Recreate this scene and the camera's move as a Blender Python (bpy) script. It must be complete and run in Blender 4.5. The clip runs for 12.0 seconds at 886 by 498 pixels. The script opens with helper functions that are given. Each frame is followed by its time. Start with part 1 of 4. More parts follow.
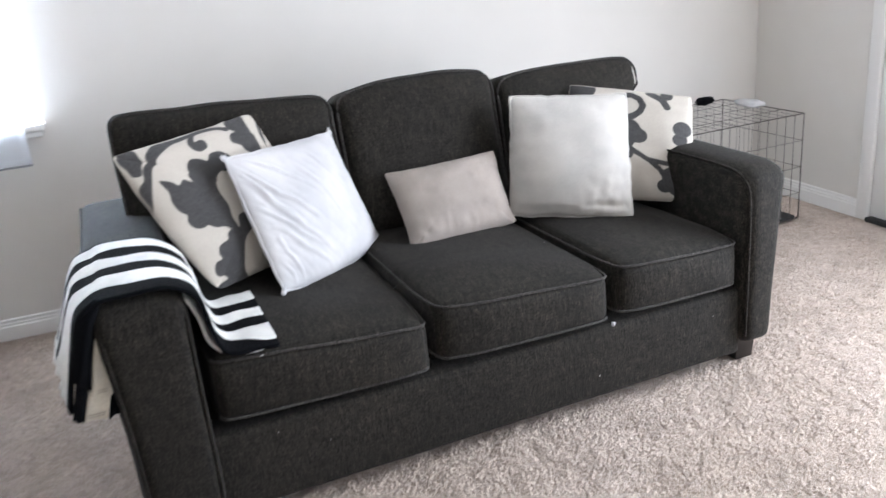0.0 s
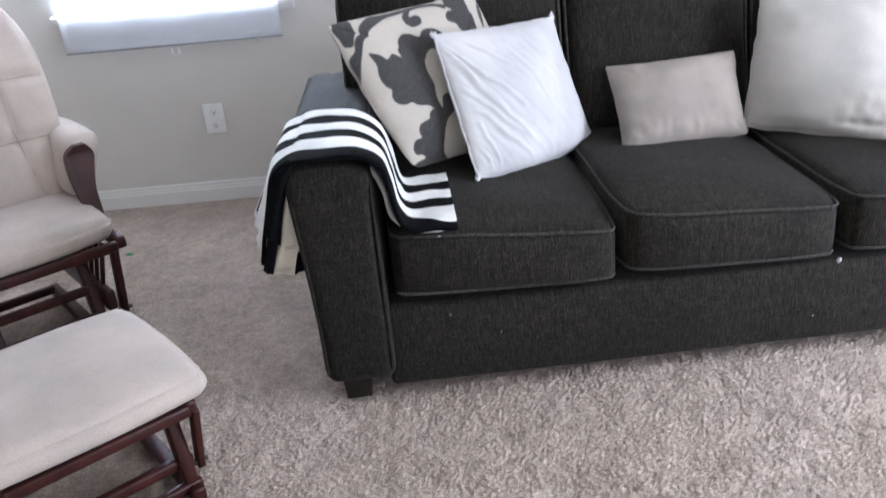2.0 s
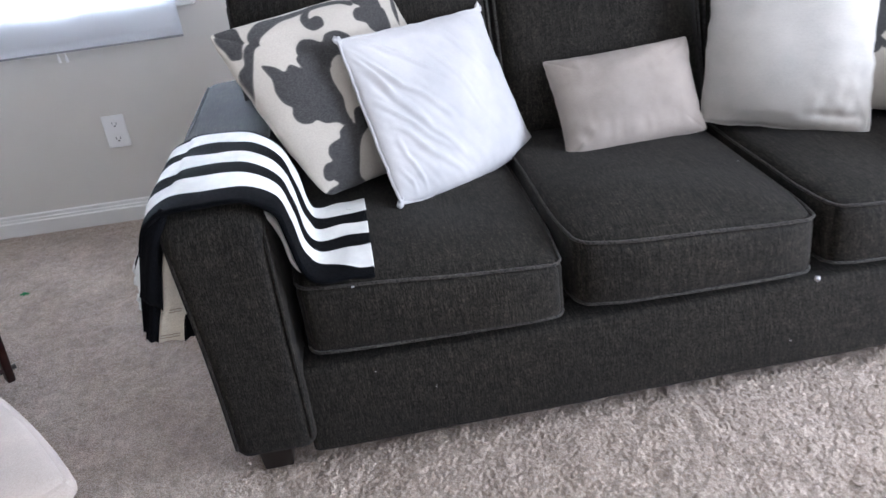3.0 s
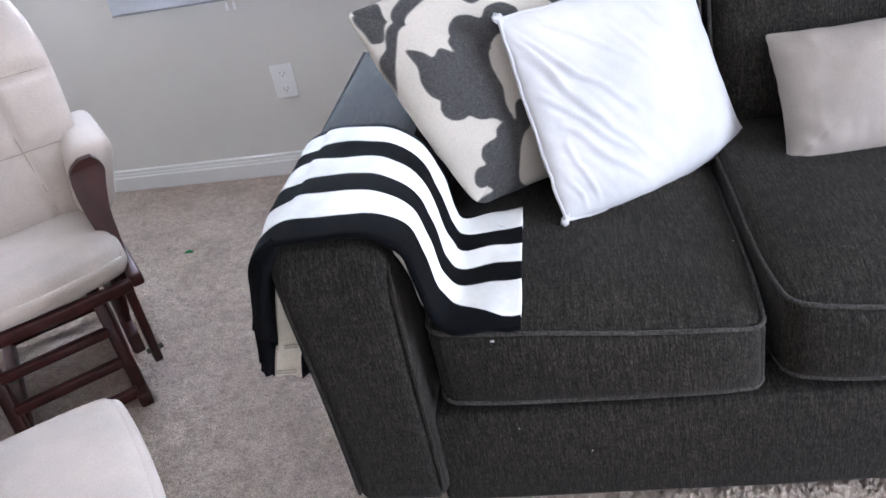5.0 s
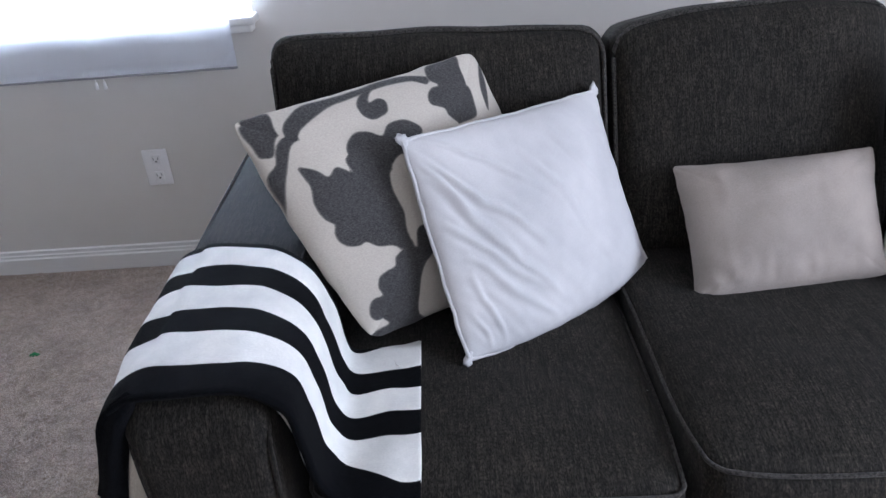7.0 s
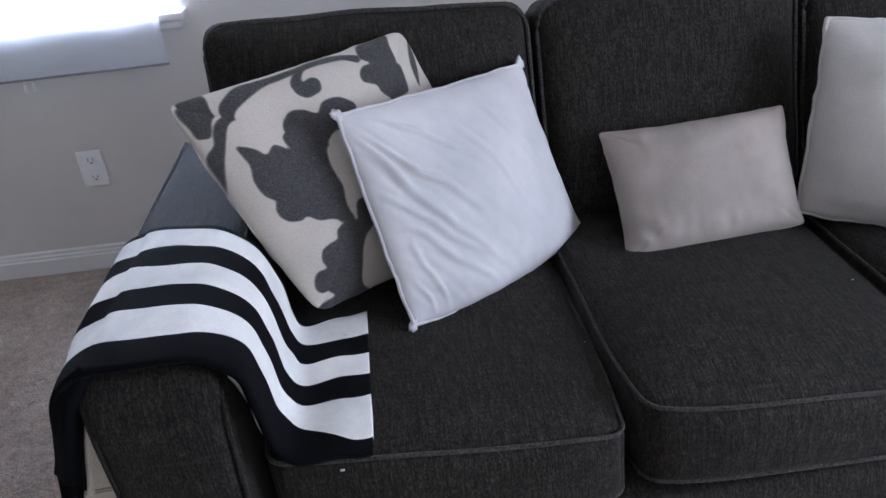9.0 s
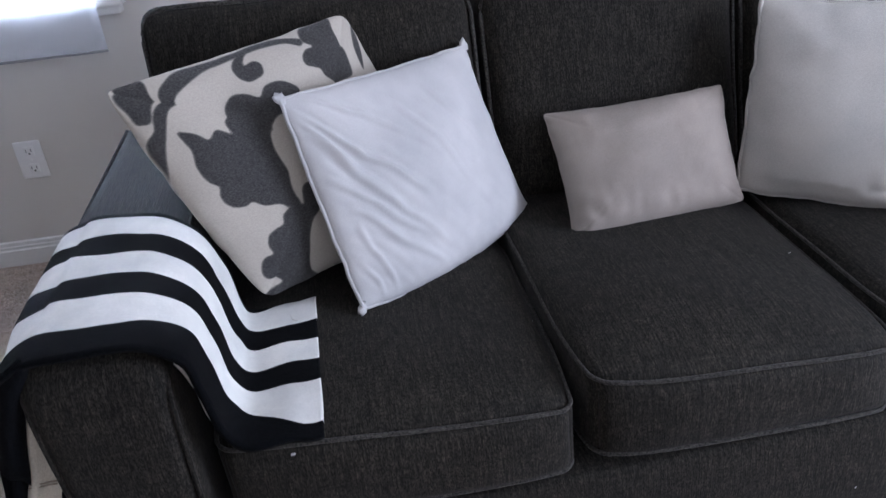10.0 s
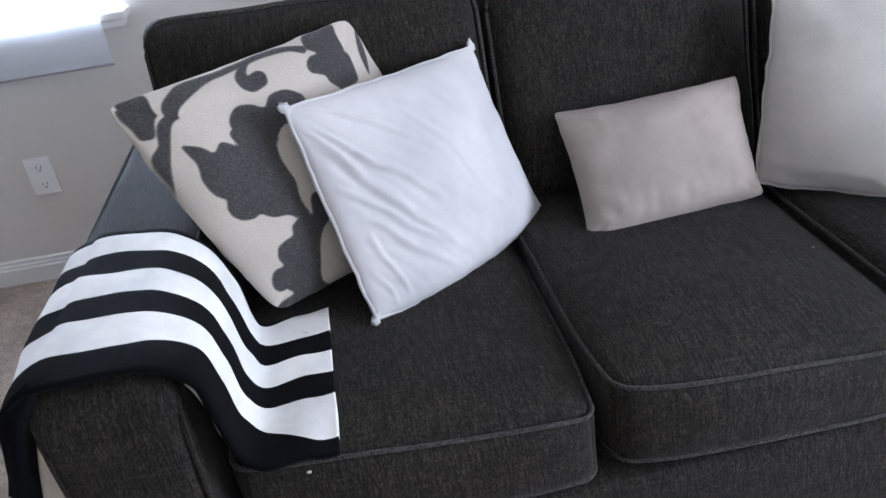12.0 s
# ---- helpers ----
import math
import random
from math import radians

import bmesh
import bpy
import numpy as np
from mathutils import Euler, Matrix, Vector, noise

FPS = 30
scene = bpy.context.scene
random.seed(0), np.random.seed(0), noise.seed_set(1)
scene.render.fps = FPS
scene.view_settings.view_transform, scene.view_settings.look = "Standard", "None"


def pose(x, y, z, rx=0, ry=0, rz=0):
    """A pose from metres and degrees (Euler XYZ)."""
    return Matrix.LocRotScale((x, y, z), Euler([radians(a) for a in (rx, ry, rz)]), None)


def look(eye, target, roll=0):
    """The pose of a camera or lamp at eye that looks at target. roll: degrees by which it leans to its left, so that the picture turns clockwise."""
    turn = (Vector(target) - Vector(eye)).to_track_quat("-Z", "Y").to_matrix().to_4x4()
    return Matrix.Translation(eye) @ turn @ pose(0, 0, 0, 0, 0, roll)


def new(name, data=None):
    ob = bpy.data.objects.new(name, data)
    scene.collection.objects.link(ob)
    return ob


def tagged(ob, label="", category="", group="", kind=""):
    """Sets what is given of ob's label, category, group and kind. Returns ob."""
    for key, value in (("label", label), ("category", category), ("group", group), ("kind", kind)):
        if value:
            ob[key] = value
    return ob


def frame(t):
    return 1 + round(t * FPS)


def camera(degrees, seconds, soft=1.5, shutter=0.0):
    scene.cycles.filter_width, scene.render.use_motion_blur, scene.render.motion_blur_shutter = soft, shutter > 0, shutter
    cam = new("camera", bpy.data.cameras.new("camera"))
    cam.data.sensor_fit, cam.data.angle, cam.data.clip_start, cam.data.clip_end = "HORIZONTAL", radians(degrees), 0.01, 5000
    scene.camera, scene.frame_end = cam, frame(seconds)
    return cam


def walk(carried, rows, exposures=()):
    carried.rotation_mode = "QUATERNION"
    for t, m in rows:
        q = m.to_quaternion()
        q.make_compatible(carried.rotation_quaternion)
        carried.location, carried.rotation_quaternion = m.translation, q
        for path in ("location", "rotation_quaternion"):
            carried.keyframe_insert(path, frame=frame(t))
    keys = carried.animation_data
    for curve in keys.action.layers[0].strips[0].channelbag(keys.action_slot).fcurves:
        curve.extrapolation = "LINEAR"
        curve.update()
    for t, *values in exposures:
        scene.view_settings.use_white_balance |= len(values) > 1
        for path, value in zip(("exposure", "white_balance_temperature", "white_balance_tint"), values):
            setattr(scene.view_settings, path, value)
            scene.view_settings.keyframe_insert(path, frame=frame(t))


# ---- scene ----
cam = camera(56.9, 12.0, 1.5, 0.4)
PATH = [
    (0, (0.078, -1.989, 1.454), (0.773, -0.24, 0.779), -5.2),
    (0.2, (0.061, -2.076, 1.469), (0.702, -0.312, 0.778), -5.3),
    (0.4, (0.06, -2.119, 1.459), (0.698, -0.347, 0.785), -6.6),
    (0.5, (0.056, -2.133, 1.451), (0.709, -0.369, 0.771), -6.4),
    (0.7, (0.036, -2.159, 1.455), (0.667, -0.409, 0.723), -4.8),
    (1, (0.047, -2.125, 1.431), (0.608, -0.329, 0.754), -6.4),
    (1.2, (0.07, -2.102, 1.438), (0.538, -0.294, 0.733), -6.7),
    (1.5, (0.163, -2.025, 1.416), (0.487, -0.189, 0.691), -7.6),
    (1.7, (0.222, -2.013, 1.408), (0.421, -0.17, 0.671), -6.9),
    (2, (0.267, -1.962, 1.376), (0.329, -0.147, 0.539), -5.3),
    (2.2, (0.298, -1.926, 1.369), (0.342, -0.132, 0.488), -7.1),
    (2.5, (0.339, -1.837, 1.346), (0.414, -0.063, 0.425), -8.7),
    (2.7, (0.385, -1.768, 1.381), (0.533, 0.002, 0.461), -6.9),
    (2.8, (0.399, -1.717, 1.373), (0.567, 0.059, 0.468), -7.3),
    (3, (0.402, -1.597, 1.378), (0.547, 0.178, 0.467), -7.6),
    (3.2, (0.415, -1.564, 1.383), (0.476, 0.176, 0.404), -5.4),
    (3.5, (0.373, -1.456, 1.356), (0.285, 0.312, 0.424), -7.1),
    (3.6, (0.364, -1.451, 1.359), (0.251, 0.312, 0.421), -7.5),
    (5.3, (0.541, -1.149, 1.469), (0.122, 0.512, 0.436), -12.2),
    (5.5, (0.557, -1.15, 1.502), (0.089, 0.513, 0.493), -11.3),
    (5.8, (0.575, -1.096, 1.479), (0.17, 0.603, 0.51), -8.0),
    (6, (0.554, -1.031, 1.496), (0.272, 0.701, 0.536), -6.6),
    (6.2, (0.515, -0.97, 1.512), (0.371, 0.826, 0.652), -5.1),
    (6.3, (0.517, -0.971, 1.502), (0.399, 0.849, 0.682), -4.8),
    (6.5, (0.478, -0.969, 1.497), (0.331, 0.842, 0.661), -8.2),
    (6.7, (0.475, -0.955, 1.475), (0.42, 0.821, 0.559), -7.0),
    (6.8, (0.466, -0.954, 1.46), (0.43, 0.81, 0.521), -7.4),
    (7, (0.464, -0.968, 1.449), (0.427, 0.807, 0.527), -5.2),
    (8.8, (0.472, -1.053, 1.421), (0.522, 0.72, 0.498), -6.7),
    (9, (0.468, -1.045, 1.42), (0.563, 0.721, 0.487), -6.5),
    (9.5, (0.471, -1.037, 1.417), (0.584, 0.709, 0.449), -7.4),
    (9.7, (0.466, -1.046, 1.426), (0.606, 0.707, 0.475), -6.8),
    (10, (0.478, -1.055, 1.412), (0.68, 0.682, 0.441), -6.1),
    (10.5, (0.475, -1.063, 1.406), (0.644, 0.668, 0.418), -6.0),
    (11, (0.489, -1.052, 1.405), (0.655, 0.675, 0.411), -6.6),
    (11.5, (0.492, -1.039, 1.405), (0.648, 0.701, 0.43), -6.9),
    (12, (0.489, -1.02, 1.407), (0.653, 0.722, 0.439), -8.6),
]
K = 0.92  # metres per plan unit; the plan below is written in plan units
EXPOSURES = [(0, -0.2, 5970, 12), (1.0, -0.3, 5920, 12), (1.5, -0.33, 5870, 13), (2.5, -0.33, 5740, 14), (3.0, -0.28, 5730, 14), (3.5, -0.08, 5700, 14), (5.5, -0.08, 5730, 15), (6.0, -0.18, 5720, 14), (6.5, -0.55, 5700, 14), (7.0, -0.78, 5640, 16), (9.0, -1.03, 5580, 17), (10.5, -0.9, 5590, 18), (11.0, -0.78, 5610, 17), (11.5, -0.66, 5660, 17), (12, -0.62, 5700, 15)]
walk(cam, [(t, look(Vector(eye) * K, Vector(target) * K, roll)) for t, eye, target, roll in PATH], EXPOSURES)

# ---------------------------------------------------------------- light
EAST, WEST, NORTH, SOUTH, HEIGHT = 3.58, -2.6, 1.885, -3.9, 2.65
ROOM_TURN = -2.5      # the sofa stands a little askew to the walls


def askew(scale):
    """The room's own axes, turned about a point of the north wall."""
    pivot = Vector((-0.65, NORTH, 0)) * scale
    return Matrix.Translation(pivot) @ Matrix.Rotation(radians(ROOM_TURN), 4, "Z") @ Matrix.Translation(-pivot)



world = bpy.data.worlds.new("world")
scene.world = world
world.use_nodes = True
wn = world.node_tree.nodes
sky = wn.new("ShaderNodeTexSky")
sky.sky_type, sky.sun_disc, sky.sun_elevation, sky.sun_rotation = "NISHITA", False, radians(50), radians(140)
world.node_tree.links.new(sky.outputs["Color"], wn["Background"].inputs["Color"])
wn["Background"].inputs["Strength"].default_value = 0.12


def window_light(name, at, aim, wide, high, watts, colour):
    """Daylight through an opening of the place; the south one is an added fill."""
    lamp = bpy.data.lights.new(name, "AREA")
    lamp.shape, lamp.size, lamp.size_y = "RECTANGLE", wide * K, high * K
    lamp.energy, lamp.color = watts, colour
    ob = new(name, lamp)
    ob.matrix_world = askew(K) @ look(Vector(at) * K, Vector(aim) * K)
    return ob


window_light("patio_daylight", (EAST + 0.05, -1.1, 1.25), (1.2, -1.0, 0.75), 1.7, 1.8, 180, (0.92, 0.96, 1.0))
# unseen source, added to lift the north and east walls
window_light("south_fill", (2.4, SOUTH - 0.05, 1.5), (2.4, 0.0, 1.0), 1.8, 1.2, 22, (1.0, 0.95, 0.88))
window_light("window_daylight", (-0.68, NORTH + 0.14, 1.55), (-0.6, 0.0, 0.9), 0.95, 1.15, 192, (0.83, 0.92, 1.0))


# ---------------------------------------------------------------- materials
def material(name, colour, rough=0.8, metal=0.0, sheen=0.0):
    m = bpy.data.materials.new(name)
    m.use_nodes = True
    b = m.node_tree.nodes["Principled BSDF"]
    b.inputs["Base Color"].default_value = (*colour, 1)
    b.inputs["Roughness"].default_value = rough
    b.inputs["Metallic"].default_value = metal
    b.inputs["Sheen Weight"].default_value = sheen
    return m, m.node_tree.nodes, m.node_tree.links, b


def noise_node(nodes, links, scale, detail=4.0, stretch=(1, 1, 1), rough=0.6):
    coord = nodes.new("ShaderNodeTexCoord")
    mapping = nodes.new("ShaderNodeMapping")
    mapping.inputs["Scale"].default_value = stretch
    tex = nodes.new("ShaderNodeTexNoise")
    tex.inputs["Scale"].default_value = scale
    tex.inputs["Detail"].default_value = detail
    tex.inputs["Roughness"].default_value = rough
    links.new(coord.outputs["Object"], mapping.inputs["Vector"])
    links.new(mapping.outputs["Vector"], tex.inputs["Vector"])
    return tex


def ramp(nodes, links, fac, low, high, a=0.35, b=0.65):
    r = nodes.new("ShaderNodeValToRGB")
    r.color_ramp.elements[0].position, r.color_ramp.elements[1].position = a, b
    r.color_ramp.elements[0].color, r.color_ramp.elements[1].color = (*low, 1), (*high, 1)
    links.new(fac, r.inputs["Fac"])
    return r


def mix(nodes, links, fac, a, b, mode="MIX"):
    n = nodes.new("ShaderNodeMix")
    n.data_type, n.blend_type = "RGBA", mode
    for socket, value in ((n.inputs["Factor"], fac), (n.inputs[6], a), (n.inputs[7], b)):
        if isinstance(value, (float, int)):
            socket.default_value = value
        elif isinstance(value, tuple):
            socket.default_value = (*value, 1)
        else:
            links.new(value, socket)
    return n.outputs[2]


def bump(nodes, links, b, height, strength, distance):
    n = nodes.new("ShaderNodeBump")
    n.inputs["Strength"].default_value, n.inputs["Distance"].default_value = strength, distance
    links.new(height, n.inputs["Height"])
    links.new(n.outputs["Normal"], b.inputs["Normal"])


def weave(name, dark, light, thread=420, stretch=(1, 1, 1), patch=3.0, sheen=0.15, depth=0.0012, rough=0.9, strength=0.6, gloss=0.12, band=(0.36, 0.66)):
    """Woven cloth: thread flecks, larger patches where the nap lies another way, fine relief."""
    m, nodes, links, b = material(name, light, rough, 0, sheen)
    fine = noise_node(nodes, links, thread, 3, stretch, 0.7)
    flecks = ramp(nodes, links, fine.outputs["Fac"], dark, light, *band)
    big = noise_node(nodes, links, patch, 3)
    tone = ramp(nodes, links, big.outputs["Fac"], (0.82, 0.82, 0.82), (1.12, 1.1, 1.08), 0.3, 0.7)
    links.new(mix(nodes, links, 1.0, flecks.outputs["Color"], tone.outputs["Color"], "MULTIPLY"), b.inputs["Base Color"])
    bump(nodes, links, b, fine.outputs["Fac"], strength, depth)
    b.inputs["Sheen Roughness"].default_value = 0.5
    b.inputs["Specular IOR Level"].default_value = gloss
    return m


def tweed(name, dark, light):
    """Heavy upholstery: pale slub threads and fine flecks on a near-black ground, soft wear."""
    m, nodes, links, b = material(name, light, 0.82, 0, 0.035)
    fine = noise_node(nodes, links, 430, 3, (1, 0.5, 0.42), 0.75)
    flecks = ramp(nodes, links, fine.outputs["Fac"], dark, light, 0.40, 0.78)
    slub = noise_node(nodes, links, 300, 3, (1, 0.10, 0.10), 0.6)
    lines = ramp(nodes, links, slub.outputs["Fac"], (0.60, 0.60, 0.60), (1.95, 1.92, 1.86), 0.38, 0.76)
    cross = noise_node(nodes, links, 120, 3, (0.25, 1, 1), 0.6)
    rows = ramp(nodes, links, cross.outputs["Fac"], (0.80, 0.80, 0.80), (1.25, 1.24, 1.22), 0.3, 0.7)
    big = noise_node(nodes, links, 3.2, 4)
    tone = ramp(nodes, links, big.outputs["Fac"], (0.80, 0.80, 0.81), (1.22, 1.20, 1.17), 0.3, 0.7)
    c = mix(nodes, links, 1.0, flecks.outputs["Color"], lines.outputs["Color"], "MULTIPLY")
    c = mix(nodes, links, 1.0, c, rows.outputs["Color"], "MULTIPLY")
    links.new(mix(nodes, links, 1.0, c, tone.outputs["Color"], "MULTIPLY"), b.inputs["Base Color"])
    b.inputs["Specular IOR Level"].default_value = 0.15
    bump(nodes, links, b, slub.outputs["Fac"], 0.7, 0.0012)
    return m


SOFA = tweed("charcoal_tweed", (0.0054, 0.0048, 0.0041), (0.0455, 0.0405, 0.0342))
# cushion piping: the light its edges catch is put into this paler colour
LIT_PIPING = weave("highlit_charcoal_piping", (0.014, 0.0132, 0.0122), (0.078, 0.072, 0.066), 220, (1, 1, 1), 6, 0.08)
WHITE_COTTON = weave("white_cotton", (0.51, 0.507, 0.516), (0.57, 0.567, 0.578), 500, (1, 1, 1), 5, 0.05, 0.0004, 0.85, 0.25)
LINEN = weave("beige_linen", (0.305, 0.267, 0.240), (0.385, 0.342, 0.311), 380, (1, 1, 3), 6, 0.05, 0.0006, 0.9, 0.4)
CREAM = weave("cream_cotton", (0.47, 0.451, 0.42), (0.56, 0.541, 0.51), 320, (1, 1, 2), 4, 0.05, 0.0006, 0.9, 0.4)
GLIDER = weave("ivory_microsuede", (0.46, 0.40, 0.352), (0.535, 0.472, 0.42), 300, (1, 1, 1), 4, 0.2, 0.0004, 0.9, 0.2)
SEAM = weave("ivory_seam", (0.30, 0.26, 0.21), (0.40, 0.35, 0.29), 300)
KNIT_WHITE = weave("white_knit", (0.78, 0.78, 0.755), (0.92, 0.92, 0.895), 260, (1, 3, 1), 8, 0.1, 0.002, 0.95, 0.7)
# black knit; the blue cast of the window light is put into its colour
KNIT_DARK = weave("blue_lit_black_knit", (0.0012, 0.0013, 0.0017), (0.0050, 0.0055, 0.0075), 260, (1, 3, 1), 8, 0.012, 0.002, 0.95, 0.7, 0.06)
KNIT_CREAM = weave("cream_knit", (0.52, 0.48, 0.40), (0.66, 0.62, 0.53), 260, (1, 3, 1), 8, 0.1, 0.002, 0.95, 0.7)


def damask():
    """Cream cloth with a grey woven motif; the motif's outline comes with the mesh."""
    m, nodes, links, b = material("damask_cloth", (0.7, 0.65, 0.57), 0.9, 0, 0.05)
    at = nodes.new("ShaderNodeAttribute")
    at.attribute_name = "motif"
    edge = noise_node(nodes, links, 300, 2)
    add = nodes.new("ShaderNodeMath")
    add.operation = "MULTIPLY_ADD"
    add.inputs[1].default_value = 0.004
    links.new(edge.outputs["Fac"], add.inputs[0])
    links.new(at.outputs["Fac"], add.inputs[2])
    step = ramp(nodes, links, add.outputs[0], (0, 0, 0), (1, 1, 1), 0.501, 0.505)
    thread = noise_node(nodes, links, 900, 1, (0.3, 0.3, 1.0))
    cream = ramp(nodes, links, thread.outputs["Fac"], (0.44, 0.40, 0.345), (0.51, 0.47, 0.41), 0.35, 0.65)
    grey = ramp(nodes, links, thread.outputs["Fac"], (0.020, 0.0192, 0.0195), (0.074, 0.071, 0.071), 0.34, 0.70)
    links.new(mix(nodes, links, step.outputs["Color"], cream.outputs["Color"], grey.outputs["Color"]), b.inputs["Base Color"])
    bump(nodes, links, b, thread.outputs["Fac"], 0.4, 0.001)
    return m


DAMASK = damask()


def paint(name, colour, rough=0.6, grain=0.0006):
    m, nodes, links, b = material(name, colour, rough)
    big = noise_node(nodes, links, 1.6, 3)
    tone = ramp(nodes, links, big.outputs["Fac"], tuple(c * 0.96 for c in colour), tuple(min(1, c * 1.03) for c in colour), 0.3, 0.7)
    links.new(tone.outputs["Color"], b.inputs["Base Color"])
    fine = noise_node(nodes, links, 160, 4)
    bump(nodes, links, b, fine.outputs["Fac"], 0.25, grain)
    return m


WALL = paint("wall_paint", (0.70, 0.672, 0.630), 0.75, 0.0012)
TRIM = paint("white_trim", (0.80, 0.79, 0.77), 0.4, 0.0003)
CEIL = paint("ceiling_paint", (0.8, 0.79, 0.77), 0.9, 0.003)
PLASTIC = paint("white_plastic", (0.92, 0.915, 0.91), 0.32, 0.0001)
HEM = paint("grey_hem", (0.30, 0.30, 0.31), 0.6, 0.0002)
SLOT = material("dark_slot", (0.08, 0.08, 0.08), 0.6)[0]
BLACK_METAL = material("black_wire", (0.11, 0.10, 0.092), 0.35, 0.7)[0]
FOOT = paint("espresso_wood", (0.012, 0.009, 0.008), 0.35, 0.0004)
GREEN_FUZZ = material("green_thread", (0.05, 0.30, 0.12), 0.9)[0]
RUBBER = material("black_rubber", (0.015, 0.015, 0.015), 0.7)[0]


def wood(name, dark, light, rough):
    m, nodes, links, b = material(name, light, rough)
    grain = noise_node(nodes, links, 18, 6, (1, 1, 0.12), 0.65)
    links.new(ramp(nodes, links, grain.outputs["Fac"], dark, light, 0.3, 0.7).outputs["Color"], b.inputs["Base Color"])
    bump(nodes, links, b, grain.outputs["Fac"], 0.15, 0.001)
    b.inputs["Specular IOR Level"].default_value = 0.3
    return m


CHERRY = wood("cherry_wood", (0.016, 0.0045, 0.0042), (0.058, 0.0135, 0.011), 0.42)
# dark wood, with the table top's blue-grey reflection mixed into its colour
SHEEN_WOOD = wood("blue_sheen_wood", (0.045, 0.052, 0.066), (0.075, 0.085, 0.105), 0.3)


def carpet_material():
    m, nodes, links, b = material("frieze_carpet", (0.4, 0.34, 0.29), 0.95, 0, 0.2)
    fine = noise_node(nodes, links, 330, 3, (1, 1, 1), 0.75)
    tuft = ramp(nodes, links, fine.outputs["Fac"], (0.295, 0.228, 0.180), (0.72, 0.628, 0.553), 0.37, 0.63)
    mid = noise_node(nodes, links, 7, 4)
    tone = ramp(nodes, links, mid.outputs["Fac"], (0.80, 0.78, 0.76), (1.11, 1.105, 1.10), 0.3, 0.7)
    lay = noise_node(nodes, links, 34, 3)
    nap = ramp(nodes, links, lay.outputs["Fac"], (0.84, 0.82, 0.80), (1.13, 1.13, 1.12), 0.32, 0.68)
    big = noise_node(nodes, links, 1.3, 2)
    wash = ramp(nodes, links, big.outputs["Fac"], (0.94, 0.92, 0.90), (1.05, 1.05, 1.06), 0.3, 0.7)
    c = mix(nodes, links, 1.0, tuft.outputs["Color"], tone.outputs["Color"], "MULTIPLY")
    c = mix(nodes, links, 1.0, c, nap.outputs["Color"], "MULTIPLY")
    links.new(mix(nodes, links, 1.0, c, wash.outputs["Color"], "MULTIPLY"), b.inputs["Base Color"])
    b.inputs["Specular IOR Level"].default_value = 0.1
    bump(nodes, links, b, fine.outputs["Fac"], 0.8, 0.005)
    return m


CARPET = carpet_material()


def glass():
    m, nodes, links, b = material("window_glass", (1, 1, 1), 0.02)
    b.inputs["Transmission Weight"].default_value, b.inputs["IOR"].default_value = 1.0, 1.45
    return m


def shade_cloth():
    m, nodes, links, b = material("shade_cloth", (0.90, 0.90, 0.92), 0.9)
    through_cloth = nodes.new("ShaderNodeBsdfTranslucent")
    through_cloth.inputs["Color"].default_value = (0.75, 0.77, 0.8, 1)
    mixer = nodes.new("ShaderNodeMixShader")
    mixer.inputs["Fac"].default_value = 0.35
    links.new(b.outputs[0], mixer.inputs[1])
    links.new(through_cloth.outputs[0], mixer.inputs[2])
    links.new(mixer.outputs[0], nodes["Material Output"].inputs["Surface"])
    return m


def glowing(name, colour, strength):
    m, nodes, links, b = material(name, colour, 1.0)
    b.inputs["Emission Color"].default_value = (*colour, 1)
    b.inputs["Emission Strength"].default_value = strength
    return m


GLASS, SHADE = glass(), shade_cloth()
OUTSIDE = glowing("bright_outdoors", (0.93, 0.97, 1.0), 5.0)

# ---------------------------------------------------------------- building helpers
BASE = {}
LAY = {"scale_one": askew(1), "metres": askew(K)}      # emptied once the room stands


def thing(name, at, turn, label, category, group="", kind=""):
    """A top-level Empty at the base of a thing, at a place of the plan."""
    ob = new(name)
    ob.matrix_world = LAY.get("metres", Matrix()) @ Matrix.Translation(Vector(at) * K) @ Matrix.Rotation(radians(turn), 4, "Z")
    BASE[ob.name] = ob.matrix_world.copy()
    return tagged(ob, label, category, group, kind)


def mesh_of(name, bm, mats):
    me = bpy.data.meshes.new(name)
    bm.to_mesh(me)
    bm.free()
    for m in mats if isinstance(mats, (list, tuple)) else (mats,):
        me.materials.append(m)
    for p in me.polygons:
        p.use_smooth = True
    return me


def part(name, bm, mat, parent=None, label="", local=False, flat=False):
    """Links a bmesh, in plan units, as one mesh object: under a thing or a part, or alone. local: its points are in the thing's own axes."""
    if not local:
        bm.transform(LAY.get("scale_one", Matrix()))
    bmesh.ops.scale(bm, vec=(K, K, K), verts=bm.verts)
    if parent is not None and not local:
        bm.transform(BASE[parent.name].inverted())
    me = mesh_of(name, bm, mat)
    if flat:
        for p in me.polygons:
            p.use_smooth = False
    ob = new(name, me)
    if parent is not None:
        ob.parent = parent
        BASE[ob.name] = BASE[parent.name]
    return tagged(ob, label)


def box(x0, x1, y0, y1, z0, z1, r=0.0, segs=2):
    bm = bmesh.new()
    bmesh.ops.create_cube(bm, size=1)
    for v in bm.verts:
        v.co = Vector((x0 + (v.co.x + 0.5) * (x1 - x0), y0 + (v.co.y + 0.5) * (y1 - y0), z0 + (v.co.z + 0.5) * (z1 - z0)))
    if r:
        bmesh.ops.bevel(bm, geom=bm.edges[:], offset=r, segments=segs, profile=0.5, affect="EDGES")
    return bm


